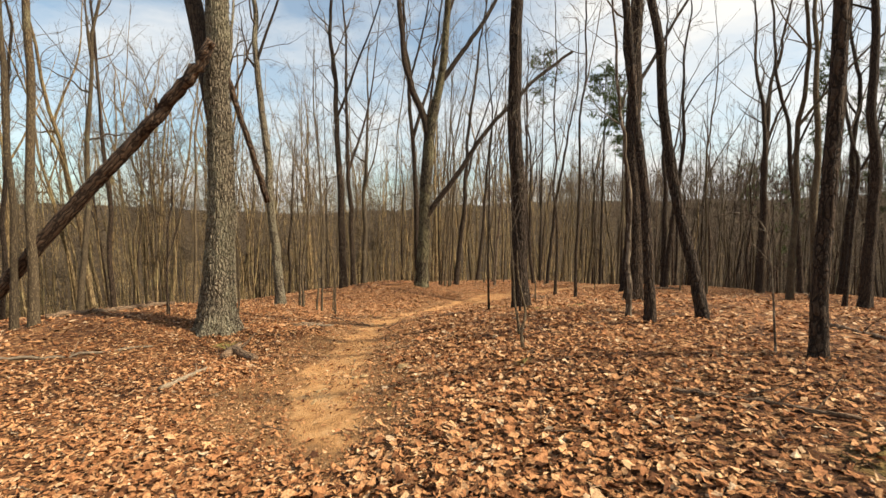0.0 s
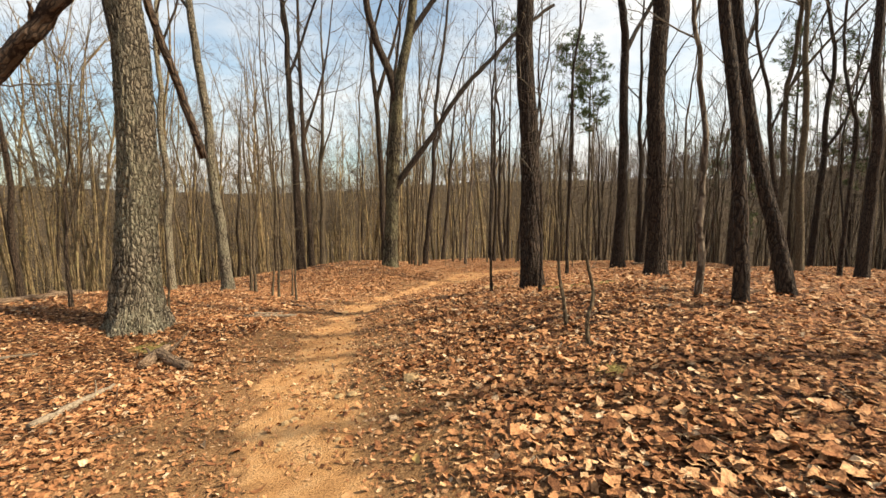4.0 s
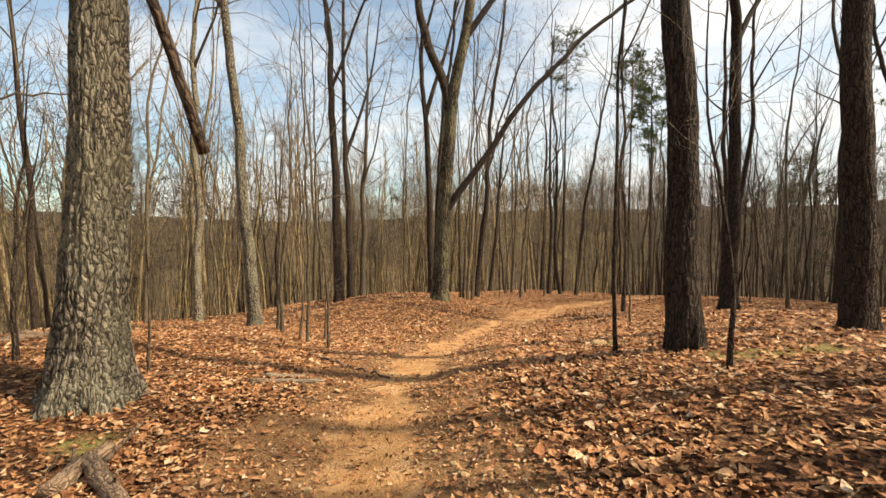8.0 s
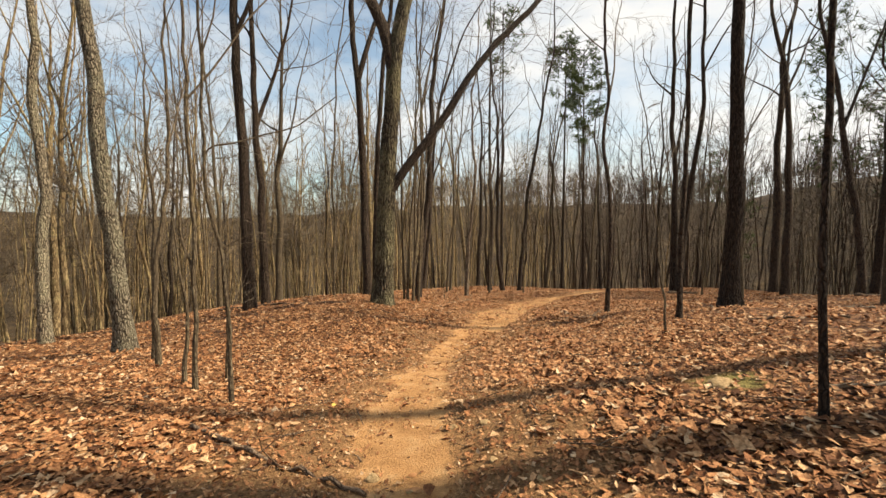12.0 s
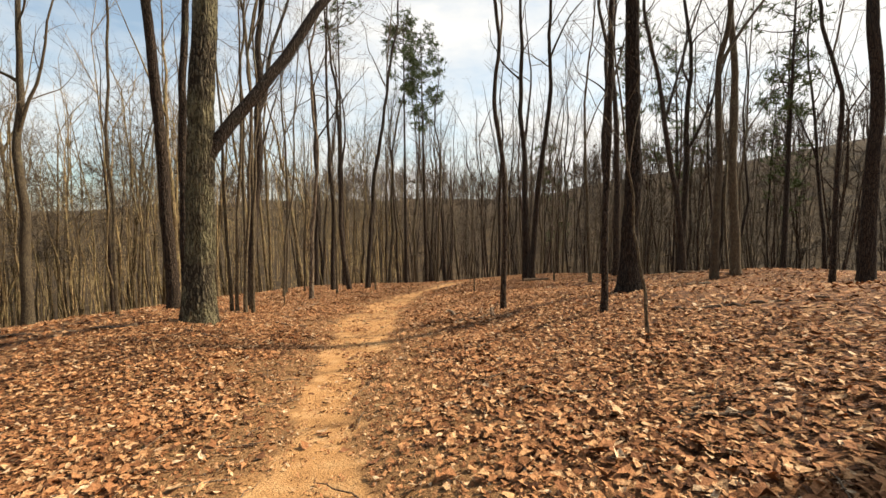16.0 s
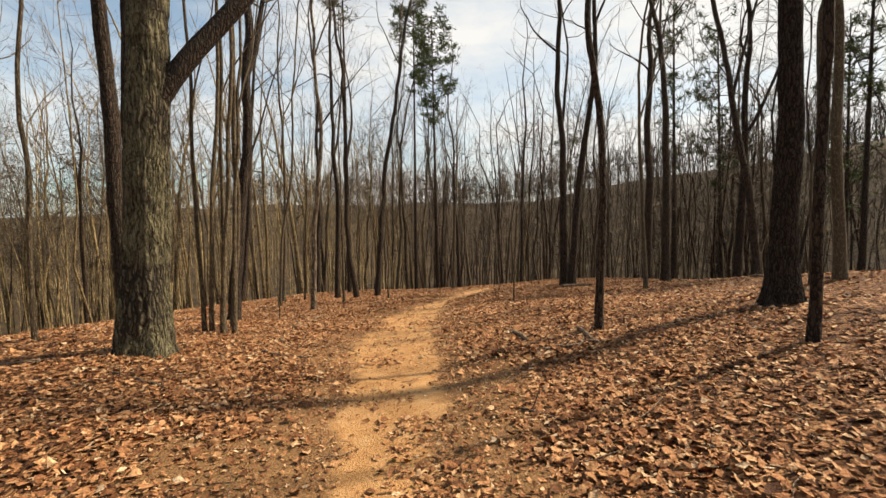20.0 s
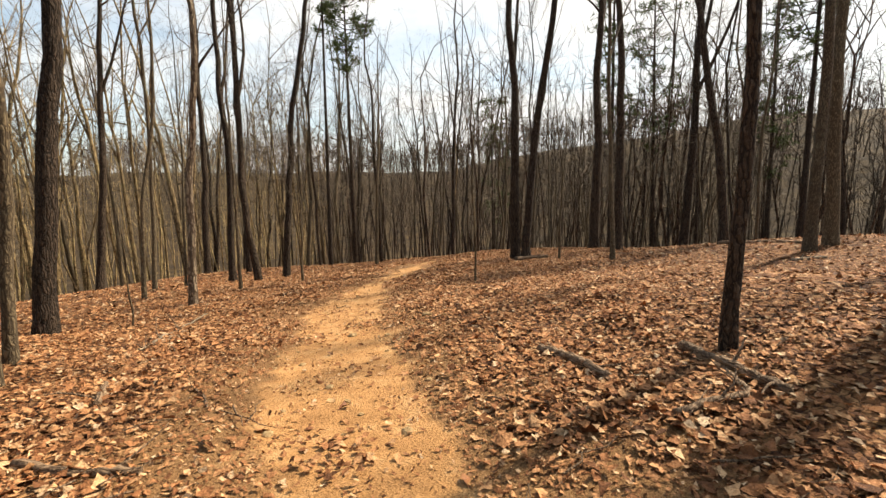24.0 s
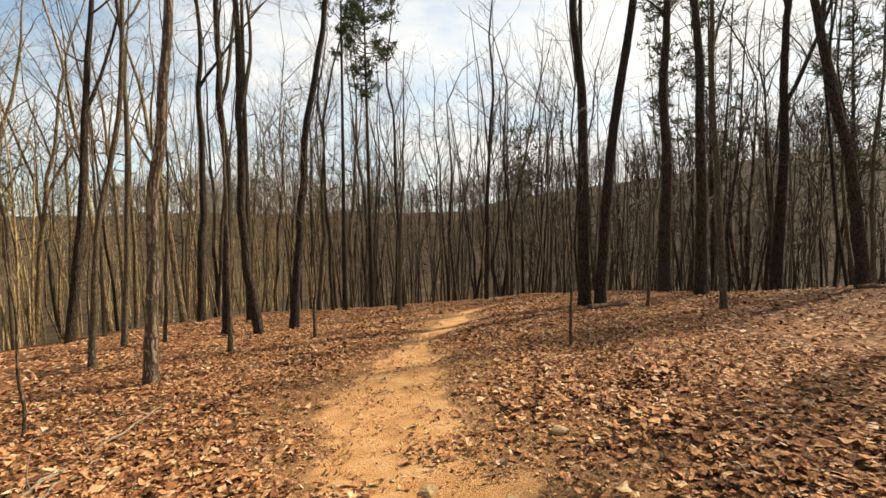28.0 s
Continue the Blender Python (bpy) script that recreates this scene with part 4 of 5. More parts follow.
bare_tree(16.75, 20.47, 0.33, 20.0, [(5.46, -0.10, 0.18), (10.40, -0.19, 0.35)], mat=BARK_SMOOTH, sides=16, fine=0.75, limbs=8, label="tall leafless grey-barked tree")
bare_tree(-9.01, 9.96, 0.19, 20.0, [(4.06, 0.11, 0.10), (7.04, 0.16, 0.15)], mat=BARK_SMOOTH, sides=16, label="tall leafless grey-barked tree")
bare_tree(-9.26, 9.76, 0.14, 20.0, [(2.25, 0.05, 0.04), (5.20, 0.05, 0.05)], mat=BARK_SMOOTH, sides=16, label="tall leafless grey-barked tree")
bare_tree(-0.07, 24.70, 0.09, 14.0, [(3.08, 0.16, -0.01), (5.15, 0.26, -0.02)], mat=BARK_SMOOTH, sides=16, label="tall leafless grey-barked tree")
bare_tree(0.09, 24.42, 0.09, 15.0, [(3.06, 0.13, -0.01), (5.50, 0.29, -0.03)], mat=BARK_SMOOTH, sides=16, label="tall leafless grey-barked tree")
bare_tree(0.81, 28.45, 0.30, 19.0, [(2.64, 0.22, -0.01), (5.22, 0.42, -0.01)], mat=BARK_DARK, sides=44, plates=10, rings=100, roots=4, label="stout dark-barked leafless tree")
bare_tree(0.40, 25.41, 0.12, 15.0, [(1.25, 0.09, 0.00), (2.13, 0.12, 0.00)], mat=BARK_SMOOTH, sides=24, label="slim smooth grey tree")
bare_tree(-12.46, 22.75, 0.15, 18.0, [(5.22, 0.13, 0.09), (8.57, 0.22, 0.15)], mat=BARK_SMOOTH, sides=16, label="tall leafless grey-barked tree")
bare_tree(15.14, 16.28, 0.38, 20, [(4.97, -0.03, 0.03), (10.8, -0.18, 0.17)], mat=BARK_DARK, sides=24, plates=9, rings=60, roots=4, fine=0.75, limbs=8, label="tall dark-barked leafless tree on the slope")
bare_tree(15.06, 17.02, 0.16, 16, [(5, 0.1, 0.0)], mat=BARK_DARK, sides=16, fine=0.75, limbs=8, label="slim dark leafless tree beside a stouter one")
bare_tree(-5.14, 16.72, 0.09, 8, [(0.97, -0.02, -0.01), (2.28, 0.02, 0.01), (3.58, 0.14, 0.06), (4.88, 0.22, 0.1)], mat=BARK_SMOOTH, sides=10, limbs=6, first=0.3, fine=2.0, name="sapling", label="slim grey leafless sapling")
# a pair of thin stems in the clump beside the forked oak
for dx, dy, lean in ((0.12, 0.1, 0.2), (-0.2, 0.15, -0.1), (0.28, -0.05, 0.35)):
    bare_tree(0.02 + dx, 24.6 + dy, 0.085, 12, [(4, lean * 0.4, 0.1), (8, lean, 0.2)], mat=BARK_SMOOTH, sides=12, limbs=6, first=0.45, label="thin straight stem in a clump")

KNOWN = [(o.location.x, o.location.y) for o in scene.objects if o.name.startswith(("bare_tree", "sapling"))]


def bent_sapling(x, y, offsets, r0, r1, label, mat=None):
    rng = np.random.default_rng(int(x * 100))
    root = thing("sapling", x, y, at(x, y) - 0.02, label, "sapling")
    line = eased(((0, 0, -0.05),) + offsets, 26)
    stem, shoots, tips = Shape(), Shape(), []
    stem.tube(line, taper(r0, r1, 26), 8)
    part("trunk", stem.mesh("trunk", mat or BARK_PALE), root)
    foliate(rng, shoots, tips, line[10:], r1 * 1.3, r1, 1, 2.2)
    ends = np.array(tips)
    shoots.tubes(ends, np.tile((0.0028, 0.0015), (len(ends), 1)), 3)
    tagged(part("twig_spray", shoots.mesh("twig_spray", BARK_PALE), root), kind="stuff")


bent_sapling(3.61, 4.88, ((-0.04, 0.03, 0.64), (-0.09, 0.07, 1.25), (-0.13, 0.1, 1.44), (-0.25, 0.18, 1.55), (-0.39, 0.29, 1.55), (-0.52, 0.38, 1.5)), 0.013, 0.006, "thin pale sapling bent over at the top")
bent_sapling(2.0, 28.57, ((0.02, 0.0, 0.15), (0.035, 0.0, 0.32), (-0.01, 0.0, 0.5), (-0.015, 0.0, 0.66), (0.0, 0.0, 1.32), (-0.05, 0.0, 1.62), (-0.07, 0.0, 2.3)), 0.02, 0.006, "thin grey sapling bent above its foot", BARK_SMOOTH)
bent_sapling(1.12, 6.29, ((-0.03, 0.0, 0.2), (-0.03, 0.0, 0.33), (0.02, 0.0, 0.39), (0.03, 0.0, 0.55), (-0.02, 0.0, 0.72), (-0.06, 0.0, 0.9), (-0.09, 0.0, 1.05), (-0.1, 0.0, 1.38)), 0.026, 0.009, "crooked dark sapling with a swollen foot", BARK_SMOOTH)


# ---- pines ----
def pine_tree(x, y, dia, height, crown=0.5, seed=0, full=1.0):
    rng = np.random.default_rng(900 + seed)
    root = thing("pine_tree", x, y, at(x, y) - 0.05, "tall evergreen pine with tiered dark green boughs", "tree", "pines among the bare trees")
    line = trunk_line(height, [(height * 0.5, rng.normal(0, 0.2), rng.normal(0, 0.2))], rng, 24)
    trunk = Shape()
    trunk.tube(line, taper(dia / 2, 0.03, len(line)), 12)
    part("trunk", trunk.mesh("trunk", BARK_DARK), root)
    quads = []
    wide = min(1.0, height * (1 - crown) / 9 + 0.25)
    h = height * crown
    while h < height - 0.3:
        up = (h - height * crown) / (height * (1 - crown))
        for k in range(rng.integers(3, 6) if full > 0.5 else rng.integers(2, 5)):
            t = rng.uniform(0, 2 * np.pi)
            p = np.array([np.interp(h, line[:, 2], line[:, 0]), np.interp(h, line[:, 2], line[:, 1]), h + rng.uniform(-0.2, 0.2)])
            reach = (0.5 + 3.6 * wide * math.sqrt(max(up * (1 - up), 0)) * (1.15 - 0.5 * up)) * rng.uniform(0.5, 1.15)
            pts = run(rng, p, (math.cos(t), math.sin(t), 0.35), reach, 5, 0.2, 0.06)
            bough = Shape()
            bough.tube(pts, taper(0.035, 0.008, 6), 4)
            part("bough", bough.mesh("bough", BARK_DARK), root)
            for c in range(int((9 + reach * 10) * full)):
                s = rng.uniform(0.4, 1.0) ** 0.7 * 5
                i = min(int(s), 4)
                q = pts[i] + (s - i) * (pts[i + 1] - pts[i]) + rng.normal(0, 0.2, 3) * (1, 1, 0.7)
                for b in range(8):
                    d = rng.normal(0, 1, 3) + (0, 0, 0.35)
                    d *= rng.uniform(0.16, 0.3) / np.linalg.norm(d)
                    w = np.cross(d, rng.normal(0, 1, 3))
                    w *= 0.022 / max(np.linalg.norm(w), 1e-6)
                    quads.append((q - w, q + w, q + d + w * 0.4, q + d - w * 0.4))
        h += rng.uniform(0.42, 0.8)
    quads = np.array(quads)
    tagged(part("needles", smooth_mesh("needles", quads.reshape(-1, 3), np.arange(len(quads) * 4).reshape(-1, 4), NEEDLES, True), root, "tufts of dark green needles"), kind="stuff")


PINES = ((15.5, 45.0, 0.34, 21, 0.74), (18.0, 46.0, 0.4, 21, 0.62), (8.6, 40.5, 0.3, 20, 0.78), (28.6, 42.4, 0.24, 13, 0.66), (26.5, 31.6, 0.4, 18, 0.42),
         (30.0, 30.5, 0.4, 18, 0.4), (32.5, 25.0, 0.4, 17, 0.35), (37.0, 49.0, 0.3, 14, 0.4), (26.0, 22.5, 0.36, 18, 0.5))
for k, (px, py, pd, ph, pc) in enumerate(PINES):
    pine_tree(px, py, pd, ph, pc, k, 0.85 if k < 2 else 0.42)
    KNOWN.append((px, py))

# ---- the forest around ----
PROTOTYPES = []
rng = np.random.default_rng(11)
for k in range(9):
    tall = (19, 17, 20, 16, 18, 21, 15, 18, 13)[k]
    dia = (0.3, 0.2, 0.36, 0.16, 0.24, 0.3, 0.13, 0.2, 0.1)[k]
    lean = rng.normal(0, 0.045, 2)
    PROTOTYPES.append(bare_tree(60 + 3 * k, -40, dia, tall, [(tall * 0.3, lean[0] * tall * 0.3, lean[1] * tall * 0.3), (tall * 0.6, lean[0] * tall * 0.9, lean[1] * tall * 0.9)],
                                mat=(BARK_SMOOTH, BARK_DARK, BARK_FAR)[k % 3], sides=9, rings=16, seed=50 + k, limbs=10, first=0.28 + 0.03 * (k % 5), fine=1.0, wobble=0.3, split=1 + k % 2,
                                label="slim leafless tree in the surrounding wood", group="bare trees of the wood"))


def clear_of(x, y, gap):
    return all((x - a) ** 2 + (y - b) ** 2 > gap * gap for a, b in KNOWN)


made = 0
while made < 225:
    tx, ty = rng.uniform(-34, 48), rng.uniform(-12, 74)
    u = float(plateau(np.array(tx), np.array(ty)))
    seen = ty > 6 - 0.9 * abs(tx - 2)
    if u > 2.3 or rng.random() > (1.0 if seen else 0.12) or not clear_of(tx, ty, 1.1 if u > 1.2 else 2.2):
        continue
    if u < 1.02 and (not (tx > 13.5 and ty < 19) or rng.random() < 0.6):
        continue
    if 9 < tx < 24 and 11 < ty < 24:   # the sun reaches the path over this ground
        continue
    if tx > 12 and ty < 38 and rng.random() < 0.72:   # an open stand on the sunny side
        continue
    k = rng.integers(0, 3) * 3 + (rng.choice((0, 1, 1, 1)) if tx > 4 + 0.25 * (ty - 20) else rng.choice((0, 1, 2, 2)))   # the right side draws darker barks, putting its backlit shade into colour
    s = rng.uniform(0.8, 1.2)
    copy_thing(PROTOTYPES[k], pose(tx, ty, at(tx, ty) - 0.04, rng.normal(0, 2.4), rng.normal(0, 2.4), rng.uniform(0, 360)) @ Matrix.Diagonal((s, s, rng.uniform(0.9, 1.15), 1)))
    KNOWN.append((tx, ty))
    made += 1
for k, (tx, ty) in enumerate(((11.5, 7.5),)):   # one unseen tree, added to throw shade on the leaves right of the path
    copy_thing(PROTOTYPES[4], pose(tx, ty, at(tx, ty) - 0.04, 0, 0, 70 * k))
    KNOWN.append((tx, ty))
for k, p in enumerate(PROTOTYPES):   # the first of each kind stand in the wood too
    p.matrix_basis = pose(-30 + 6.5 * k, 66 - 0.4 * k * k, at(-30 + 6.5 * k, 66 - 0.4 * k * k) - 0.04)


def far_forest(rng, count, near, reach, power, branches, twigs, low, high, stout=1.0, edge=1.18, thin=0.6, start=-80, end=48, mat=None, girth=1.0):
    """Thin trees of the valley and the far slopes, joined: trunks and branches, and fine twigs."""
    wood, fine = Shape(), Shape()
    turn = np.radians(rng.uniform(start, end, count * 4))
    r = near + (reach - near) * rng.random(count * 4) ** power
    x, y = 3 + r * np.sin(turn), 20 + r * np.cos(turn)
    keep = (plateau(x, y) > edge) & ((np.degrees(turn) < 50) | (r > 90) | (rng.random(len(x)) < thin))
    x, y = x[keep][:count], y[keep][:count]
    m = len(x)
    tall = rng.uniform(low, high, m) * np.where(rng.random(m) < 0.25, 0.55, 1.0)
    base = np.stack([x, y, land(x, y) - 0.1], -1)
    lean = np.concatenate([rng.normal(0, 0.04, (m, 2)), np.ones((m, 1))], 1)
    n = 6 if branches > 8 else 4
    tall = tall * 0.72
    P = base[:, None] + lean[:, None] * (tall[:, None] * np.linspace(0, 1, n))[..., None]
    P[:, 1:, :2] += np.cumsum(rng.normal(0, 0.12 / n, (m, n - 1, 2)), 1) * tall[:, None, None]
    thick = tall * rng.uniform(0.0035, 0.0085, m) * stout
    wood.tubes(P, thick[:, None] * (1 - 0.62 * np.linspace(0, 1, n) ** 1.15), 4 if n > 4 else 3)
    b = np.repeat(np.arange(m), branches)
    leader = np.arange(len(b)) % branches < 2 + (rng.random(len(b)) < 0.5)   # stems into which the trunk forks
    low_fork = (np.arange(len(b)) % branches == 1) & (rng.random(len(b)) < 0.5)
    s = np.where(low_fork, rng.uniform(0.45, 0.8, len(b)), np.where(leader, 0.995, rng.uniform(0.4, 0.99, len(b)) ** 0.8)) * (n - 1)
    k = np.minimum(s.astype(int), n - 2)
    root = P[b, k] + (P[b, k + 1] - P[b, k]) * (s - k)[:, None]
    turn, tilt = rng.uniform(0, 2 * np.pi, len(b)), np.radians(np.where(leader, rng.uniform(6, 42, len(b)), rng.uniform(34, 86, len(b))))
    way = np.stack([np.cos(turn) * np.sin(tilt), np.sin(turn) * np.sin(tilt), np.cos(tilt)], -1)
    length = tall[b] * np.where(leader, rng.uniform(0.28, 0.52, len(b)), rng.uniform(0.1, 0.32, len(b)) * (1.25 - 0.4 * s / (n - 1)))
    line, bend = [root], way
    for _ in range(3 if n > 4 else 2):
        line.append(line[-1] + bend * (length / (3 if n > 4 else 2))[:, None])
        bend = bend + np.array((0, 0, 0.12)) + rng.normal(0, 0.4, way.shape) * np.where(leader, 0.7, 1.0)[:, None]
        bend /= np.linalg.norm(bend, axis=1, keepdims=True)
    line = np.stack(line, 1)
    c_n = line.shape[1] - 1
    fat = np.where(leader, 0.42, 0.3 * np.clip(1.4 - s / (n - 1), 0.4, 1)) * thick[b]
    wood.tubes(line, fat[:, None] * np.linspace(1, 0.22, c_n + 1), 3)
    c = np.repeat(np.arange(len(b)), twigs)
    u = rng.uniform(0.12, 1.0, len(c)) * c_n
    i = np.minimum(u.astype(int), c_n - 1)
    start = line[c, i] + (line[c, i + 1] - line[c, i]) * (u - i)[:, None]
    way = line[c, i + 1] - line[c, i]
    way = way / np.linalg.norm(way, axis=1, keepdims=True) + rng.normal(0, 0.5, (len(c), 3)) + (0, 0, 0.12)
    way /= np.linalg.norm(way, axis=1, keepdims=True)
    tip = start + way * rng.uniform(0.35, 1.5, len(c))[:, None] * (1 + 0.3 * girth)
    fine.spikes(start, tip, 0.011 * girth)
    if branches > 8 and girth < 2:
        fork = start + (tip - start) * rng.uniform(0.2, 0.7, (len(c), 1))
        fine.spikes(fork, fork + 0.5 * (tip - start) + rng.normal(0, 0.28, tip.shape), 0.007)
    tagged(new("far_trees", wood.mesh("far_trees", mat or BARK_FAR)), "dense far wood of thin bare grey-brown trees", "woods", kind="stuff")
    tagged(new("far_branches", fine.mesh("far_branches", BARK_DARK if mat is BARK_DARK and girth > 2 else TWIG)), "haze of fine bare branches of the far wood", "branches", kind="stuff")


# left wood: sunlight is put into the paler bark colour
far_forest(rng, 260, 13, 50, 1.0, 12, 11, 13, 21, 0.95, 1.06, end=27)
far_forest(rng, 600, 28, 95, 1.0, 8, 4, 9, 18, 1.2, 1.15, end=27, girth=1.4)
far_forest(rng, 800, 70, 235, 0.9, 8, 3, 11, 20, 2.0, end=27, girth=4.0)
# right wood: backlit shade is put into darker bark colours
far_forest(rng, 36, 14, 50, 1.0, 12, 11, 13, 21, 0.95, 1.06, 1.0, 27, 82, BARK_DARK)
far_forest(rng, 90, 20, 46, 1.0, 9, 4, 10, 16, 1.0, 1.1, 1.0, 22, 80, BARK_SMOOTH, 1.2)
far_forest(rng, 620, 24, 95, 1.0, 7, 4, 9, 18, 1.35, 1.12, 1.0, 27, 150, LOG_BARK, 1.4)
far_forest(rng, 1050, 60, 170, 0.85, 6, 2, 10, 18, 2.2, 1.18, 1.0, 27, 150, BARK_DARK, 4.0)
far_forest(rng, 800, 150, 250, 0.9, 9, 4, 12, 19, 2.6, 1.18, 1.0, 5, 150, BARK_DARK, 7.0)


# ---- fallen wood ----
def log(name, points, r0, r1, mat, label, sides=14, stubs=0, seed=0, sink=0.3, heights=None, category="log"):
    """A fallen or leaning piece of wood along points of the plan; heights above the ground where it does not lie."""
    rng = np.random.default_rng(seed + 77)
    pts = np.array([(x, y, at(x, y) + (heights[k] if heights else r0 * (1 - sink))) for k, (x, y) in enumerate(points)])
    t, full = np.linspace(0, 1, len(pts)), np.linspace(0, 1, max(10, len(pts) * 6))
    line = np.stack([np.interp(full, t, pts[:, i]) for i in range(3)], -1)
    length = np.linalg.norm(pts[-1] - pts[0])
    line[1:-1] += rng.normal(0, 0.008 * min(length, 2.0), (len(line) - 2, 3))
    root = thing(name, *pts[0], label, category)
    body, turn = Shape(), np.linspace(0, 2 * np.pi, sides, endpoint=False)[None]
    rad = taper(r0, r1, len(line))
    rough = 1 + 0.22 * (wave(np.arange(len(line) + 2)[:, None] * 0.2 + 0 * turn, np.cos(turn) * 1.3 + seed, 0.6) - 0.5)
    along = Vector(pts[-1] - pts[0]).to_track_quat("Z", "Y").to_matrix()
    body.tube((line - pts[0]) @ np.array(along), rad, sides, cap=True, rough=rough)
    part("wood", body.mesh("wood", mat), root).matrix_basis = along.to_4x4()
    for k in range(stubs):
        i = rng.integers(2, len(line) - 2)
        stub = Shape()
        way = aside(rng, line[i + 1] - line[i], rng.uniform(40, 75))
        way[2] = abs(way[2])
        stub.tube(run(rng, line[i] - pts[0], way, rng.uniform(0.12, 0.5), 4, 0.15, 0), taper(rad[i] * 0.45, rad[i] * 0.15, 5), 6)
        part("branch_stub", stub.mesh("branch_stub", mat), root)
    return root


log("leaning_log", ((-11.2, 10.35), (-9.98, 10.25), (-7.86, 10.1), (-6.36, 9.98), (-5.6, 9.9), (-5.1, 9.83), (-4.8, 9.8)), 0.165, 0.115, LOG_BARK, "broken dead trunk leaning against a massive oak", 18, 3, 1,
    heights=tuple(z - at(x, y) for x, y, z in ((-11.2, 10.35, -1.25), (-9.98, 10.25, -0.03), (-7.86, 10.1, 2.06), (-6.36, 9.98, 3.48), (-5.6, 9.9, 4.24), (-5.1, 9.83, 4.74), (-4.8, 9.8, 5.24))))
log("hanging_limb", ((-5.0, 10.45), (-4.66, 10.75), (-4.3, 11.3)), 0.055, 0.075, LOG_BARK, "broken dead limb hanging beside an oak trunk", 14, 1, 2, heights=(6.2, 4.9, 3.0))
log("fallen_log", ((-9.4, 10.7), (-8.3, 11.7), (-7.4, 12.5)), 0.09, 0.07, DEADWOOD, "fallen log lying among dead leaves", 12, 2, 3)
log("fallen_log", ((-13.4, 21.6), (-10.5, 17.0), (-8.4, 13.0)), 0.1, 0.07, DEADWOOD, "long fallen log lying at the slope's edge", 12, 3, 4)
log("fallen_branch", ((-8.2, 7.6), (-6.85, 8.1), (-5.7, 8.85)), 0.035, 0.02, PALE_WOOD, "weathered fallen branch on dead leaves", 8, 3, 5)
log("fallen_branch", ((-4.3, 6.8), (-4.1, 7.8)), 0.045, 0.03, PALE_WOOD, "short bleached piece of dead wood in the leaves", 10, 1, 6)
log("wood_chunk", ((-4.15, 8.9), (-3.75, 8.55), (-3.45, 8.28)), 0.085, 0.06, DEADWOOD, "rotten broken chunk of wood beside the oak", 12, 2, 7)
log("fallen_branch", ((-3.6, 10.9), (-3.1, 10.96), (-2.65, 10.97)), 0.035, 0.025, PALE_WOOD, "bleached stick at the edge of the path", 8, 0, 8)
log("fallen_branch", ((-3.45, 13.0), (-2.9, 12.35), (-2.4, 11.85), (-1.85, 11.35)), 0.026, 0.016, DEADWOOD, "thin dark fallen branch at the edge of the path", 8, 3, 27)
log("fallen_branch", ((-3.5, 11.2), (-3.25, 11.17), (-2.98, 11.22)), 0.04, 0.03, PALE_WOOD, "bleached broken piece of wood beside the path", 8, 0, 28)
log("rotten_stump", ((-4.1, 8.45), (-4.15, 8.75), (-4.1, 9.1)), 0.08, 0.06, DEADWOOD, "split brown stub of rotten wood", 12, 2, 9)
log("fallen_branch", ((2.0, 4.0), (2.5, 3.6), (3.1, 2.9)), 0.026, 0.016, DEADWOOD, "fallen branch half buried in leaves", 10, 4, 10)
log("fallen_log", ((4.4, 21.42), (4.2, 20.88), (3.95, 20.45)), 0.05, 0.035, DEADWOOD, "short weathered log lying in dead leaves", 12, 1, 11)
log("fallen_log", ((4.85, 20.2), (4.45, 19.7), (4.2, 19.3)), 0.045, 0.035, DEADWOOD, "weathered branch lying at a tree's foot", 12, 2, 12)
log("fallen_branch", ((3.55, 19.8), (4.1, 19.5), (4.6, 19.9)), 0.03, 0.02, DEADWOOD, "crooked dead branch on the leaves", 8, 2, 13)
log("fallen_branch", ((1.65, 25.94), (2.1, 26.5), (2.55, 27.19)), 0.022, 0.012, DEADWOOD, "thin fallen stick on dead leaves", 7, 2, 15)
log("fallen_branch", ((-1.44, 21.6), (-0.8, 20.75), (-0.1, 20.54)), 0.022, 0.014, DEADWOOD, "thin dark fallen branch near the path", 8, 3, 16)
log("fallen_branch", ((1.62, 25.84), (2.23, 27.01), (3.46, 28.8)), 0.024, 0.012, PALE_WOOD, "long thin fallen branch beside the path", 7, 3, 17)
log("fallen_branch", ((0.4, 22.4), (0.64, 22.1), (0.95, 21.9)), 0.03, 0.022, DEADWOOD, "short dark branch on dead leaves", 8, 1, 18)
log("fallen_log", ((-7.3, 27.9), (-5.0, 25.3), (-2.2, 22.6)), 0.055, 0.035, DEADWOOD, "long thin fallen trunk behind the oak", 10, 3, 19)
log("fallen_branch", ((0.9, 23.35), (1.05, 24.1)), 0.035, 0.026, DEADWOOD, "short fallen stick on dead leaves", 8, 1, 20)
log("fallen_branch", ((1.62, 23.4), (1.62, 23.05), (1.55, 22.7)), 0.014, 0.01, DEADWOOD, "thin crooked stick at the path's edge", 7, 1, 21)
log("fallen_branch", ((7.16, 8.35), (6.76, 7.34), (6.05, 6.17)), 0.05, 0.03, DEADWOOD, "dark fallen branch in deep leaves beside a tree", 10, 3, 22)
log("fallen_log", ((13.4, 28.6), (14.0, 28.4), (14.6, 28.07)), 0.09, 0.06, DEADWOOD, "broken snag lying at a tree's foot", 12, 4, 23)
log("fallen_branch", ((14.17, 20.89), (14.71, 20.3)), 0.04, 0.03, PALE_WOOD, "bleached branch lying on the leafy slope", 8, 2, 24)
log("fallen_log", ((18.21, 23.58), (17.6, 22.1), (16.87, 20.75)), 0.06, 0.04, DEADWOOD, "long thin fallen log on the slope", 10, 2, 25)
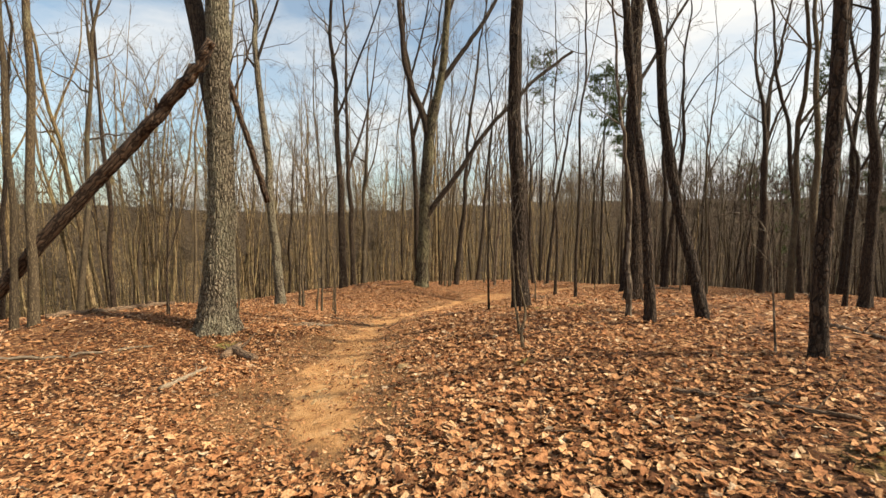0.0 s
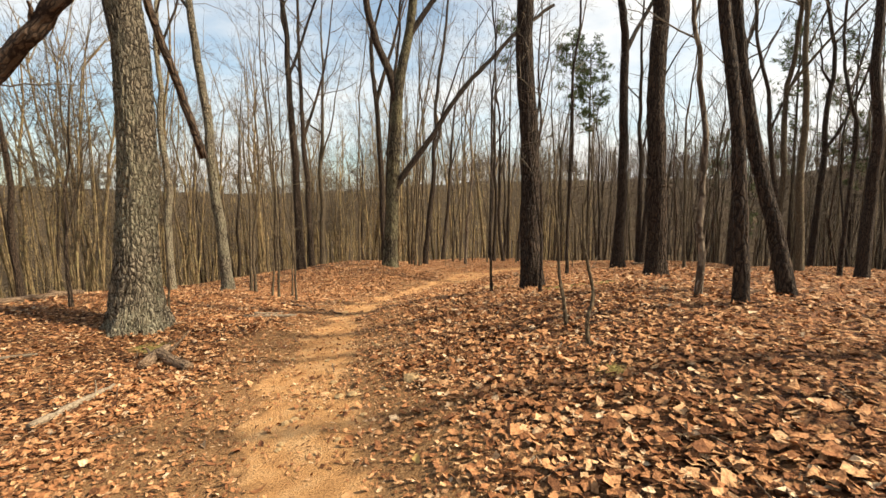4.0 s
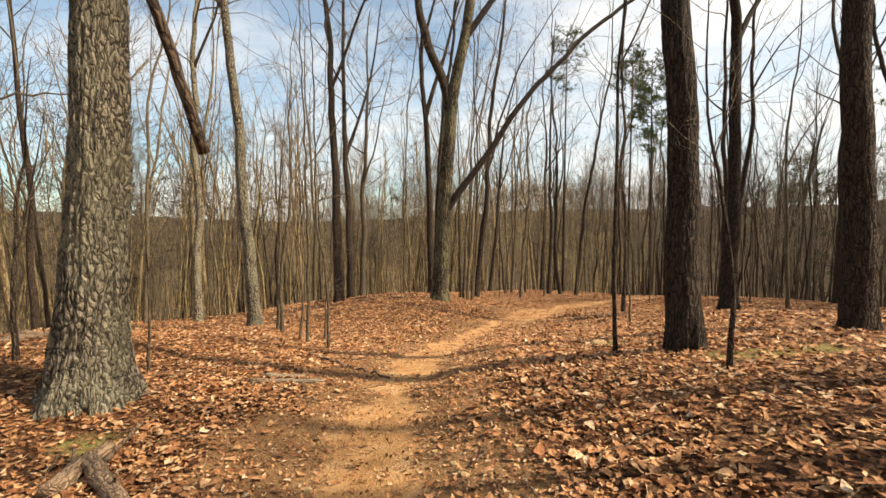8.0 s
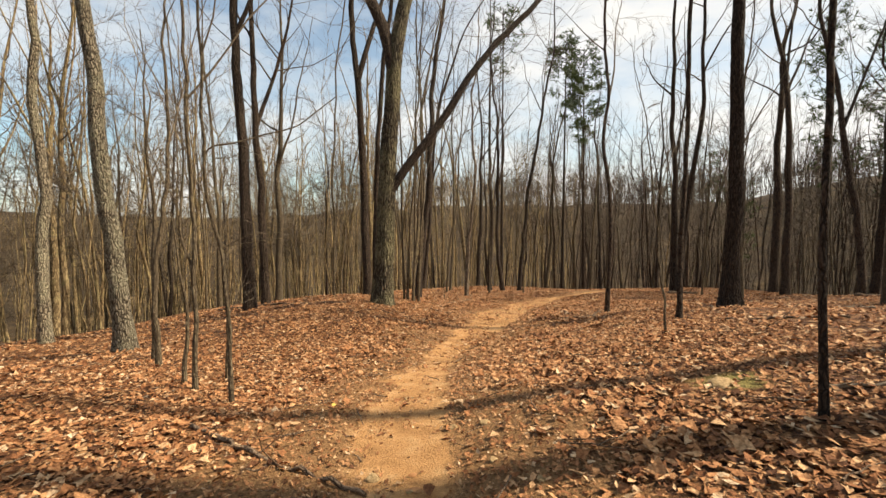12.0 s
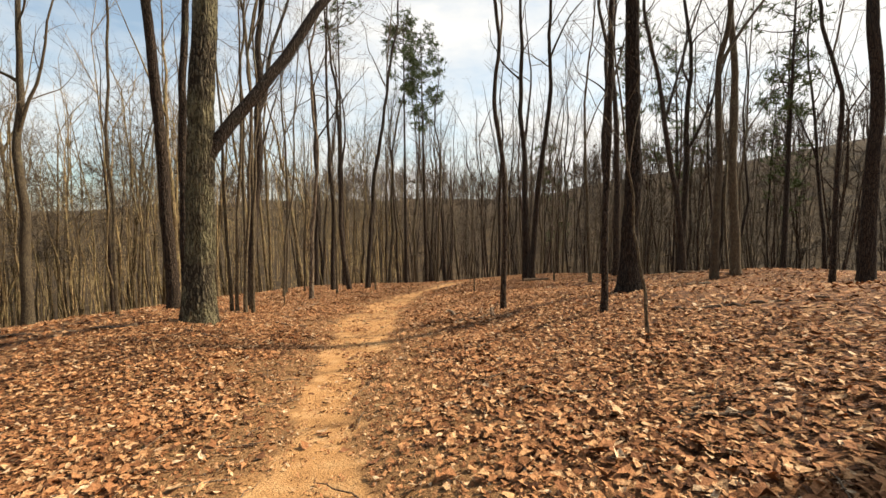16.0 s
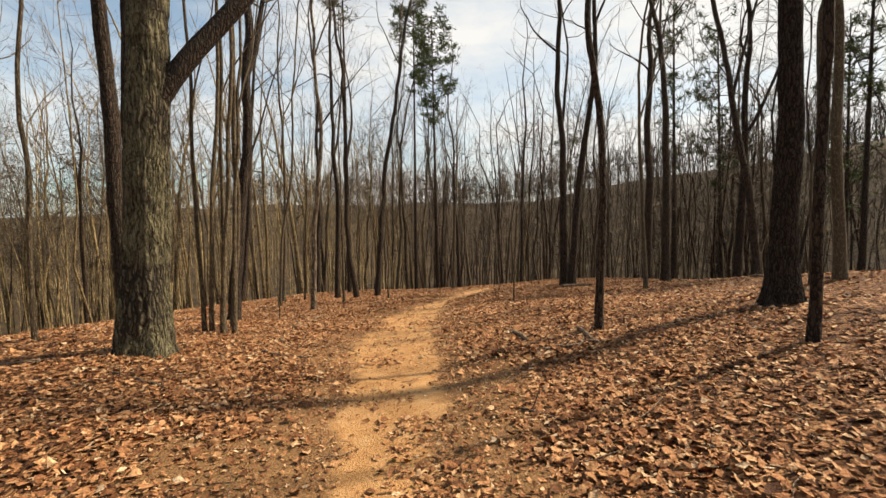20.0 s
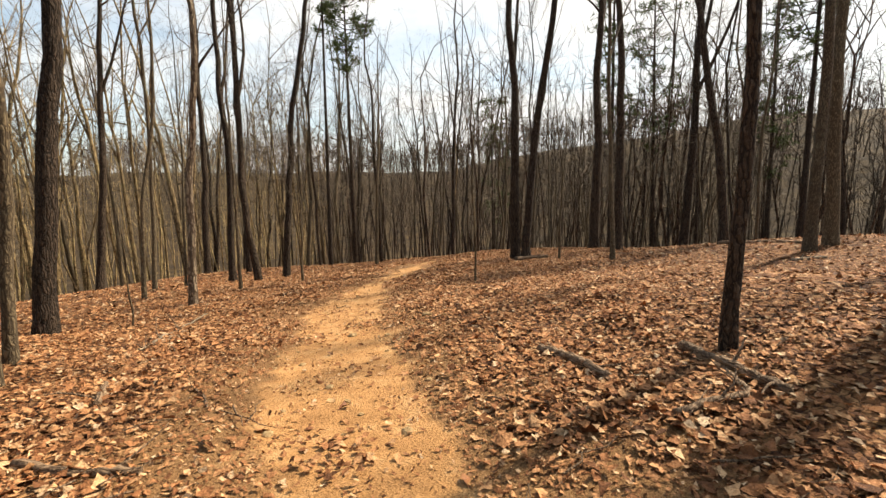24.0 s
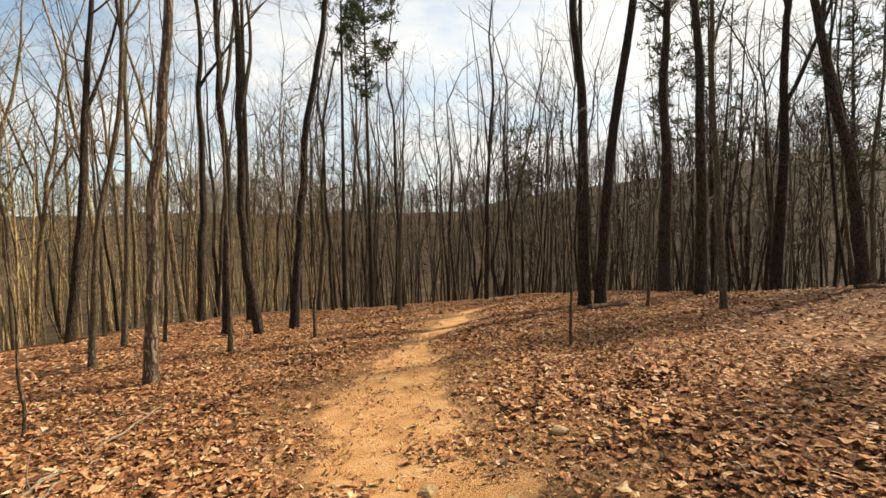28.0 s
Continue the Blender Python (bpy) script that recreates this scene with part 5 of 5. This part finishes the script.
log("fallen_branch", ((5.0, 15.88), (5.2, 15.0), (5.53, 14.06)), 0.03, 0.018, DEADWOOD, "thin fallen branch across dead leaves", 8, 3, 26)
for k, (ax, ay, bx, by, r, wood) in enumerate(((1.27, 13.49, 1.46, 13.15, 0.022, DEADWOOD), (1.63, 11.29, 2.1, 10.99, 0.02, PALE_WOOD), (1.31, 13.57, 1.99, 13.27, 0.016, DEADWOOD), (1.95, 18.35, 2.01, 17.84, 0.02, DEADWOOD))):
    log("fallen_stick", ((ax, ay), (bx, by)), r, r * 0.7, wood, "short bleached stick on dead leaves" if wood is PALE_WOOD else "short dark stick on dead leaves", 7, 1, 30 + k, category="stick")

# small twigs strewn among the leaves
rng = np.random.default_rng(17)
x, y = rng.uniform(-6, 9, 2400), rng.uniform(2.5, 31, 2400)
d, half = trail_reach(x, y)
keep = (d < 3.5) & ((d > half * 0.8) | (rng.random(2400) < 0.15))
x, y = x[keep][:420], y[keep][:420]
turn, length = rng.uniform(0, 2 * np.pi, len(x)), rng.uniform(0.12, 0.6, len(x)) ** 1.2
s = np.linspace(-0.5, 0.5, 5)
lx = x[:, None] + np.cos(turn)[:, None] * s * length[:, None] + rng.normal(0, 0.02, (len(x), 5)) * length[:, None]
ly = y[:, None] + np.sin(turn)[:, None] * s * length[:, None] + rng.normal(0, 0.05, (len(x), 5)) * length[:, None]
lz = floor_height(lx, ly) + 0.03 + rng.uniform(0, 0.025, (len(x), 1)) + rng.normal(0, 0.006, (len(x), 5))
strewn = Shape()
strewn.tubes(np.stack([lx, ly, lz], -1), rng.uniform(0.003, 0.009, (len(x), 1)) * np.array((1.0, 0.9, 0.8, 0.65, 0.4)), 5)
tagged(new("fallen_twigs", strewn.mesh("fallen_twigs", DEADWOOD)), "thin dead twigs strewn over the leaf litter", "twigs", kind="stuff")

# ---- stones on the trail ----
rng = np.random.default_rng(21)
STONES = [(5.41, 24.34, 0.085), (4.1, 24.56, 0.07), (2.5, 21.29, 0.045), (-0.56, 6.57, 0.11), (-1.16, 6.59, 0.06), (-1.3, 6.62, 0.05), (1.25, 11.81, 0.13), (-0.79, 12.22, 0.05), (-0.89, 17.2, 0.05), (-1.79, 11.58, 0.05)]
for k in range(60):
    j = rng.integers(2, len(TRAIL) - 4)
    s = rng.random()
    (x0, y0, w0), (x1, y1, w1) = TRAIL[j], TRAIL[j + 1]
    STONES.append((x0 + s * (x1 - x0) + rng.normal(0, 0.6), y0 + s * (y1 - y0), rng.uniform(0.015, 0.045)))
for k in range(46):   # more grit and pebbles where the trail is washed out
    STONES.append((-1.35 + rng.normal(0, 0.5), rng.uniform(5.4, 8.6), 0.012 + 0.035 * rng.random() ** 2))
for k in range(40):
    STONES.append((3.6 + rng.normal(0, 0.9), 24.6 + rng.normal(0, 1.2), 0.01 + 0.03 * rng.random() ** 2))
for k, (x, y, r) in enumerate(STONES):
    bm = bmesh.new()
    bmesh.ops.create_icosphere(bm, subdivisions=2 if r > 0.04 else 1, radius=r)
    for v in bm.verts:
        v.co *= 1 + 0.35 * noise.noise(v.co * (1.2 / r) + Vector((k * 3.1, 0, 0)))
        v.co.z *= 0.5 if r < 0.12 else 0.36
    me = bpy.data.meshes.new("stone")
    bm.to_mesh(me)
    bm.free()
    me.materials.append(STONE)
    ob = tagged(new("stone", me), "rounded tan stone set in the clay path" if r > 0.045 else "small tan pebble on the clay path", "stone", "stones on the path")
    ob.matrix_basis = pose(x, y, at(x, y) + (r * 0.12 if r < 0.09 else 0.0), rng.normal(0, 8), rng.normal(0, 8), rng.uniform(0, 360))


# ---- dead leaves ----
def leaf_shapes():
    """Outlines of half-curled leaves: rows of left edge, midrib and right edge."""
    kinds = []
    for widths in ((0.015, 0.26, 0.27, 0.01), (0.01, 0.17, 0.3, 0.02), (0.02, 0.31, 0.16, 0.01), (0.01, 0.21, 0.2, 0.03), (0.03, 0.14, 0.33, 0.01)):
        kinds.append((np.linspace(-0.5, 0.5, len(widths)), np.array(widths)))
    return kinds


def leaf_pile(count, rng, place, low, high):
    """Vertices and faces of loose leaves on the ground at places from the given rule."""
    kinds = leaf_shapes()
    V, Q, total = [], [], 0
    x, y = place(count)
    which = rng.integers(0, len(kinds), len(x))
    for k, (s, w) in enumerate(kinds):
        px, py = x[which == k], y[which == k]
        m, n = len(px), len(s)
        if not m:
            continue
        size = rng.uniform(low, high, m) * np.where(rng.random(m) < 0.3, 0.7, 1.0)
        curl, fold = rng.normal(0.2, 0.7, m), rng.uniform(-0.35, 0.7, m)
        along = s[None] * size[:, None]
        wide = w[None] * size[:, None] * rng.uniform(0.75, 1.25, m)[:, None]
        sag = curl[:, None] * (s[None] ** 2) * size[:, None] * 0.55
        crook = rng.normal(0, 0.12, (m, n)) * size[:, None] * 0.5
        rows, twist = [], rng.normal(0, 0.6, m)
        for side in (-1, 0, 1):
            up = sag + abs(side) * fold[:, None] * wide * 0.8 + side * rng.normal(0, 0.35, m)[:, None] * wide
            ragged = 1 + rng.normal(0, 0.32, (m, n)) * abs(side)
            up = up + side * wide * twist[:, None] * s[None] * 2
            rows.append(np.stack([along, side * wide * ragged + crook, up], -1))
        P = np.stack(rows, 2)
        turn, tip, roll = rng.uniform(0, 2 * np.pi, m), rng.normal(0, 0.18, m), rng.normal(0, 0.2, m)
        ct, st, cp, sp, cr, sr = np.cos(turn), np.sin(turn), np.cos(tip), np.sin(tip), np.cos(roll), np.sin(roll)
        X, Y, Z = (P[..., i] for i in range(3))
        Y, Z = Y * cr[:, None, None] - Z * sr[:, None, None], Y * sr[:, None, None] + Z * cr[:, None, None]
        X, Z = X * cp[:, None, None] - Z * sp[:, None, None], X * sp[:, None, None] + Z * cp[:, None, None]
        X, Y = X * ct[:, None, None] - Y * st[:, None, None], X * st[:, None, None] + Y * ct[:, None, None]
        low_z = Z.reshape(m, -1).min(1)
        rest = floor_height(px, py) - np.maximum(low_z, -0.03) * 0.75 + rng.uniform(0.0, 0.035, m)
        co = np.stack([X + px[:, None, None], Y + py[:, None, None], Z + rest[:, None, None]], -1).reshape(-1, 3)
        i = (np.arange(n - 1)[:, None] * 3 + np.arange(2)[None]).ravel()
        quad = np.stack([i, i + 3, i + 4, i + 1], -1)
        Q.append((np.arange(m)[:, None, None] * (3 * n) + quad[None]).reshape(-1, 4) + total)
        V.append(co)
        total += len(co)
    return np.concatenate(V), np.concatenate(Q)


rng = np.random.default_rng(31)


def leaf_places(nearest, farthest):
    """Where leaves lie between two distances from the path, fewer where it is worn."""
    def rule(count):
        x, y = rng.uniform(-16, 24, count * 18), rng.uniform(-2, 46, count * 18)
        d, half = trail_reach(x, y)
        w = worn_at(x, y)
        keep = rng.random(len(x)) < np.clip(1.06 - 2.15 * w, 0.02 * (wave(x, y, 0.8, 9) > 0.55) + 0.004, 1) * (0.7 + 0.4 * wave(x, y, 0.9, 8))
        keep &= rng.random(len(x)) > 0.65 * moss_at(x, y)
        keep &= (d >= nearest) & (d < farthest) & (plateau(x, y) < (1.25 if nearest < 3 else 1.5)) & (y > 0.2) & (y < 33 + 0.4 * x + 9 * (nearest > 3))
        return x[keep][:count], y[keep][:count]
    return rule


def cupped_leaves(x, y, low, high):
    """Vertices and triangles of small bent leaves: stalk, two sides, tip and a midrib point."""
    m = len(x)
    size, turn = rng.uniform(low, high, m) * 0.5, rng.uniform(0, 2 * np.pi, m)
    wide = size * rng.uniform(0.38, 0.72, m)
    cup, curl = rng.normal(0.15, 0.32, m) * wide, rng.normal(0.1, 0.3, m) * size
    tip, roll = rng.normal(0, 0.17, m), rng.normal(0, 0.2, m)
    o = np.zeros(m)
    skew = rng.normal(0, 0.25, (4, m)) * size
    X = np.stack([-size, -0.15 * size + skew[0], size, 0.1 * size + skew[1], o], 1)
    Y = np.stack([skew[2] * 0.4, wide, skew[3] * 0.4, -wide * rng.uniform(0.6, 1.2, m), o], 1)
    Z = np.stack([curl, cup, curl * rng.uniform(0.2, 1.6, m), cup * rng.uniform(0.2, 1.4, m), o], 1)
    Y, Z = Y * np.cos(roll)[:, None] - Z * np.sin(roll)[:, None], Y * np.sin(roll)[:, None] + Z * np.cos(roll)[:, None]
    X, Z = X * np.cos(tip)[:, None] - Z * np.sin(tip)[:, None], X * np.sin(tip)[:, None] + Z * np.cos(tip)[:, None]
    X, Y = X * np.cos(turn)[:, None] - Y * np.sin(turn)[:, None], X * np.sin(turn)[:, None] + Y * np.cos(turn)[:, None]
    rest = floor_height(x, y) - np.maximum(Z.min(1), -0.03) * 0.75 + rng.uniform(0.0, 0.03, m)
    v = np.stack([X + x[:, None], Y + y[:, None], Z + rest[:, None]], -1).reshape(-1, 3)
    return v, (np.arange(m)[:, None, None] * 5 + np.array(((0, 4, 1), (4, 2, 1), (0, 3, 4), (3, 2, 4)))[None]).reshape(-1, 3)


v, q = leaf_pile(44000, rng, leaf_places(0, 2.3), 0.05, 0.13)
tagged(new("leaf_litter", smooth_mesh("leaf_litter", v, q, LITTER)), "deep litter of curled brown oak and beech leaves", "leaves", kind="stuff")
for count, rule, low, high, label in ((38000, leaf_places(0, 2.4), 0.035, 0.08, "small curled brown leaves between larger ones"),
                                      (84000, leaf_places(2.2, 5.5), 0.05, 0.115, "deep litter of dry brown leaves under the trees"),
                                      (46000, leaf_places(5.5, 15), 0.085, 0.17, "brown dead leaves strewn under the trees")):
    v, q = cupped_leaves(*rule(count), low, high)
    tagged(new("leaf_litter", smooth_mesh("leaf_litter", v, q, LITTER, True)), label, "leaves", kind="stuff")


def mound_places(count):
    hub = rng.integers(0, 5, count)
    cx, cy = np.array((3.52, 6.5, 5.6, 7.1, 2.6))[hub], np.array((17.92, 22.0, 21.0, 24.2, 14.6))[hub]
    return cx + rng.normal(0, 0.22, count), cy + rng.normal(0, 0.17, count)


v, q = leaf_pile(700, rng, mound_places, 0.07, 0.13)
v[:, 2] += np.repeat(rng.uniform(0, 0.09, 700), 12)[:len(v)]
tagged(new("leaf_heap", smooth_mesh("leaf_heap", v, q, LITTER)), "low heaps of dark curled dead leaves", "leaves", kind="stuff")


def drift_places(count):
    hub = rng.integers(0, 8, count)
    cx, cy = np.array((1.0, 0.82, 0.51, 2.1, 1.85, 4.72, 3.7, 0.6))[hub], np.array((18.78, 18.17, 17.72, 21.5, 21.3, 25.02, 24.9, 17.5))[hub]
    return cx + rng.normal(0, 0.17, count), cy + rng.normal(0, 0.2, count)


v, q = leaf_pile(420, rng, drift_places, 0.05, 0.11)
tagged(new("leaf_drift", smooth_mesh("leaf_drift", v, q, LITTER)), "small drifts of dead leaves on the trodden path", "leaves", kind="stuff")


def crumb_places(count):
    x, y = rng.uniform(-5, 9, count * 6), rng.uniform(2.5, 31, count * 6)
    d, half = trail_reach(x, y)
    w = worn_at(x, y)
    patch = wave(x, y, 0.55, 12) + 0.5 * wave(x, y, 0.2, 13)
    keep = rng.random(len(x)) < np.where(w > 0.6, 0.5 * (patch > 0.78) + 0.08, np.where(w > 0.12, 1.0, 0.25)) * (d < 2.6)
    return x[keep][:count], y[keep][:count]


def leaf_bits(x, y, low, high, tilt, rise, name, label):
    """Torn flat bits of leaf, four corners each."""
    m = len(x)
    size, turn = rng.uniform(low, high, m), rng.uniform(0, 2 * np.pi, m)
    along = np.stack([np.cos(turn), np.sin(turn), rng.normal(0, tilt, m)], -1) * size[:, None]
    cross = np.stack([-np.sin(turn), np.cos(turn), rng.normal(0, tilt, m)], -1) * (size * rng.uniform(0.35, 0.75, m))[:, None]
    mid = np.stack([x, y, floor_height(x, y) + rng.uniform(0.003, rise, m)], -1)
    skew = rng.uniform(0.3, 1.0, (4, m, 1))
    v = np.stack([mid - along - cross * skew[0], mid + along * skew[1] - cross, mid + along + cross * skew[2], mid - along * skew[3] + cross], 1).reshape(-1, 3)
    tagged(new(name, smooth_mesh(name, v, np.arange(4 * m).reshape(-1, 4), LITTER, True)), label, "leaves", kind="stuff")


leaf_bits(*crumb_places(58000), 0.006, 0.021, 0.45, 0.018, "leaf_crumbs", "trodden crumbs of dead leaves along the path")
leaf_bits(*leaf_places(0, 4.2)(60000), 0.014, 0.036, 0.32, 0.03, "leaf_bits", "torn bits of dry brown leaf in the litter")

# single large leaves that lie on the trodden clay and along its edges
LEAF_MESHES = []
for k in range(8):
    v, q = leaf_pile(1, np.random.default_rng(400 + k), lambda c: (np.zeros(c), np.zeros(c)), 0.10, 0.13)
    v = v - v.mean(0)
    v[:, 2] -= v[:, 2].min()
    LEAF_MESHES.append(smooth_mesh("leaf", v, q, LOOSE_LEAF))
placed = 0
while placed < 270:
    j = rng.integers(2, len(TRAIL) - 4)
    s = rng.random()
    (x0, y0, w0), (x1, y1, w1) = TRAIL[j], TRAIL[j + 1]
    x, y = x0 + s * (x1 - x0) + rng.normal(0, 0.55), y0 + s * (y1 - y0) + rng.normal(0, 0.2)
    leaf = new("leaf", LEAF_MESHES[rng.integers(0, 8)])
    leaf.parent = ground
    size = rng.uniform(0.6, 1.1)
    leaf.matrix_basis = pose(x, y, at(x, y) + 0.002, rng.normal(0, 6), rng.normal(0, 6), rng.uniform(0, 360)) @ Matrix.Diagonal((size, size, size, 1))
    placed += 1
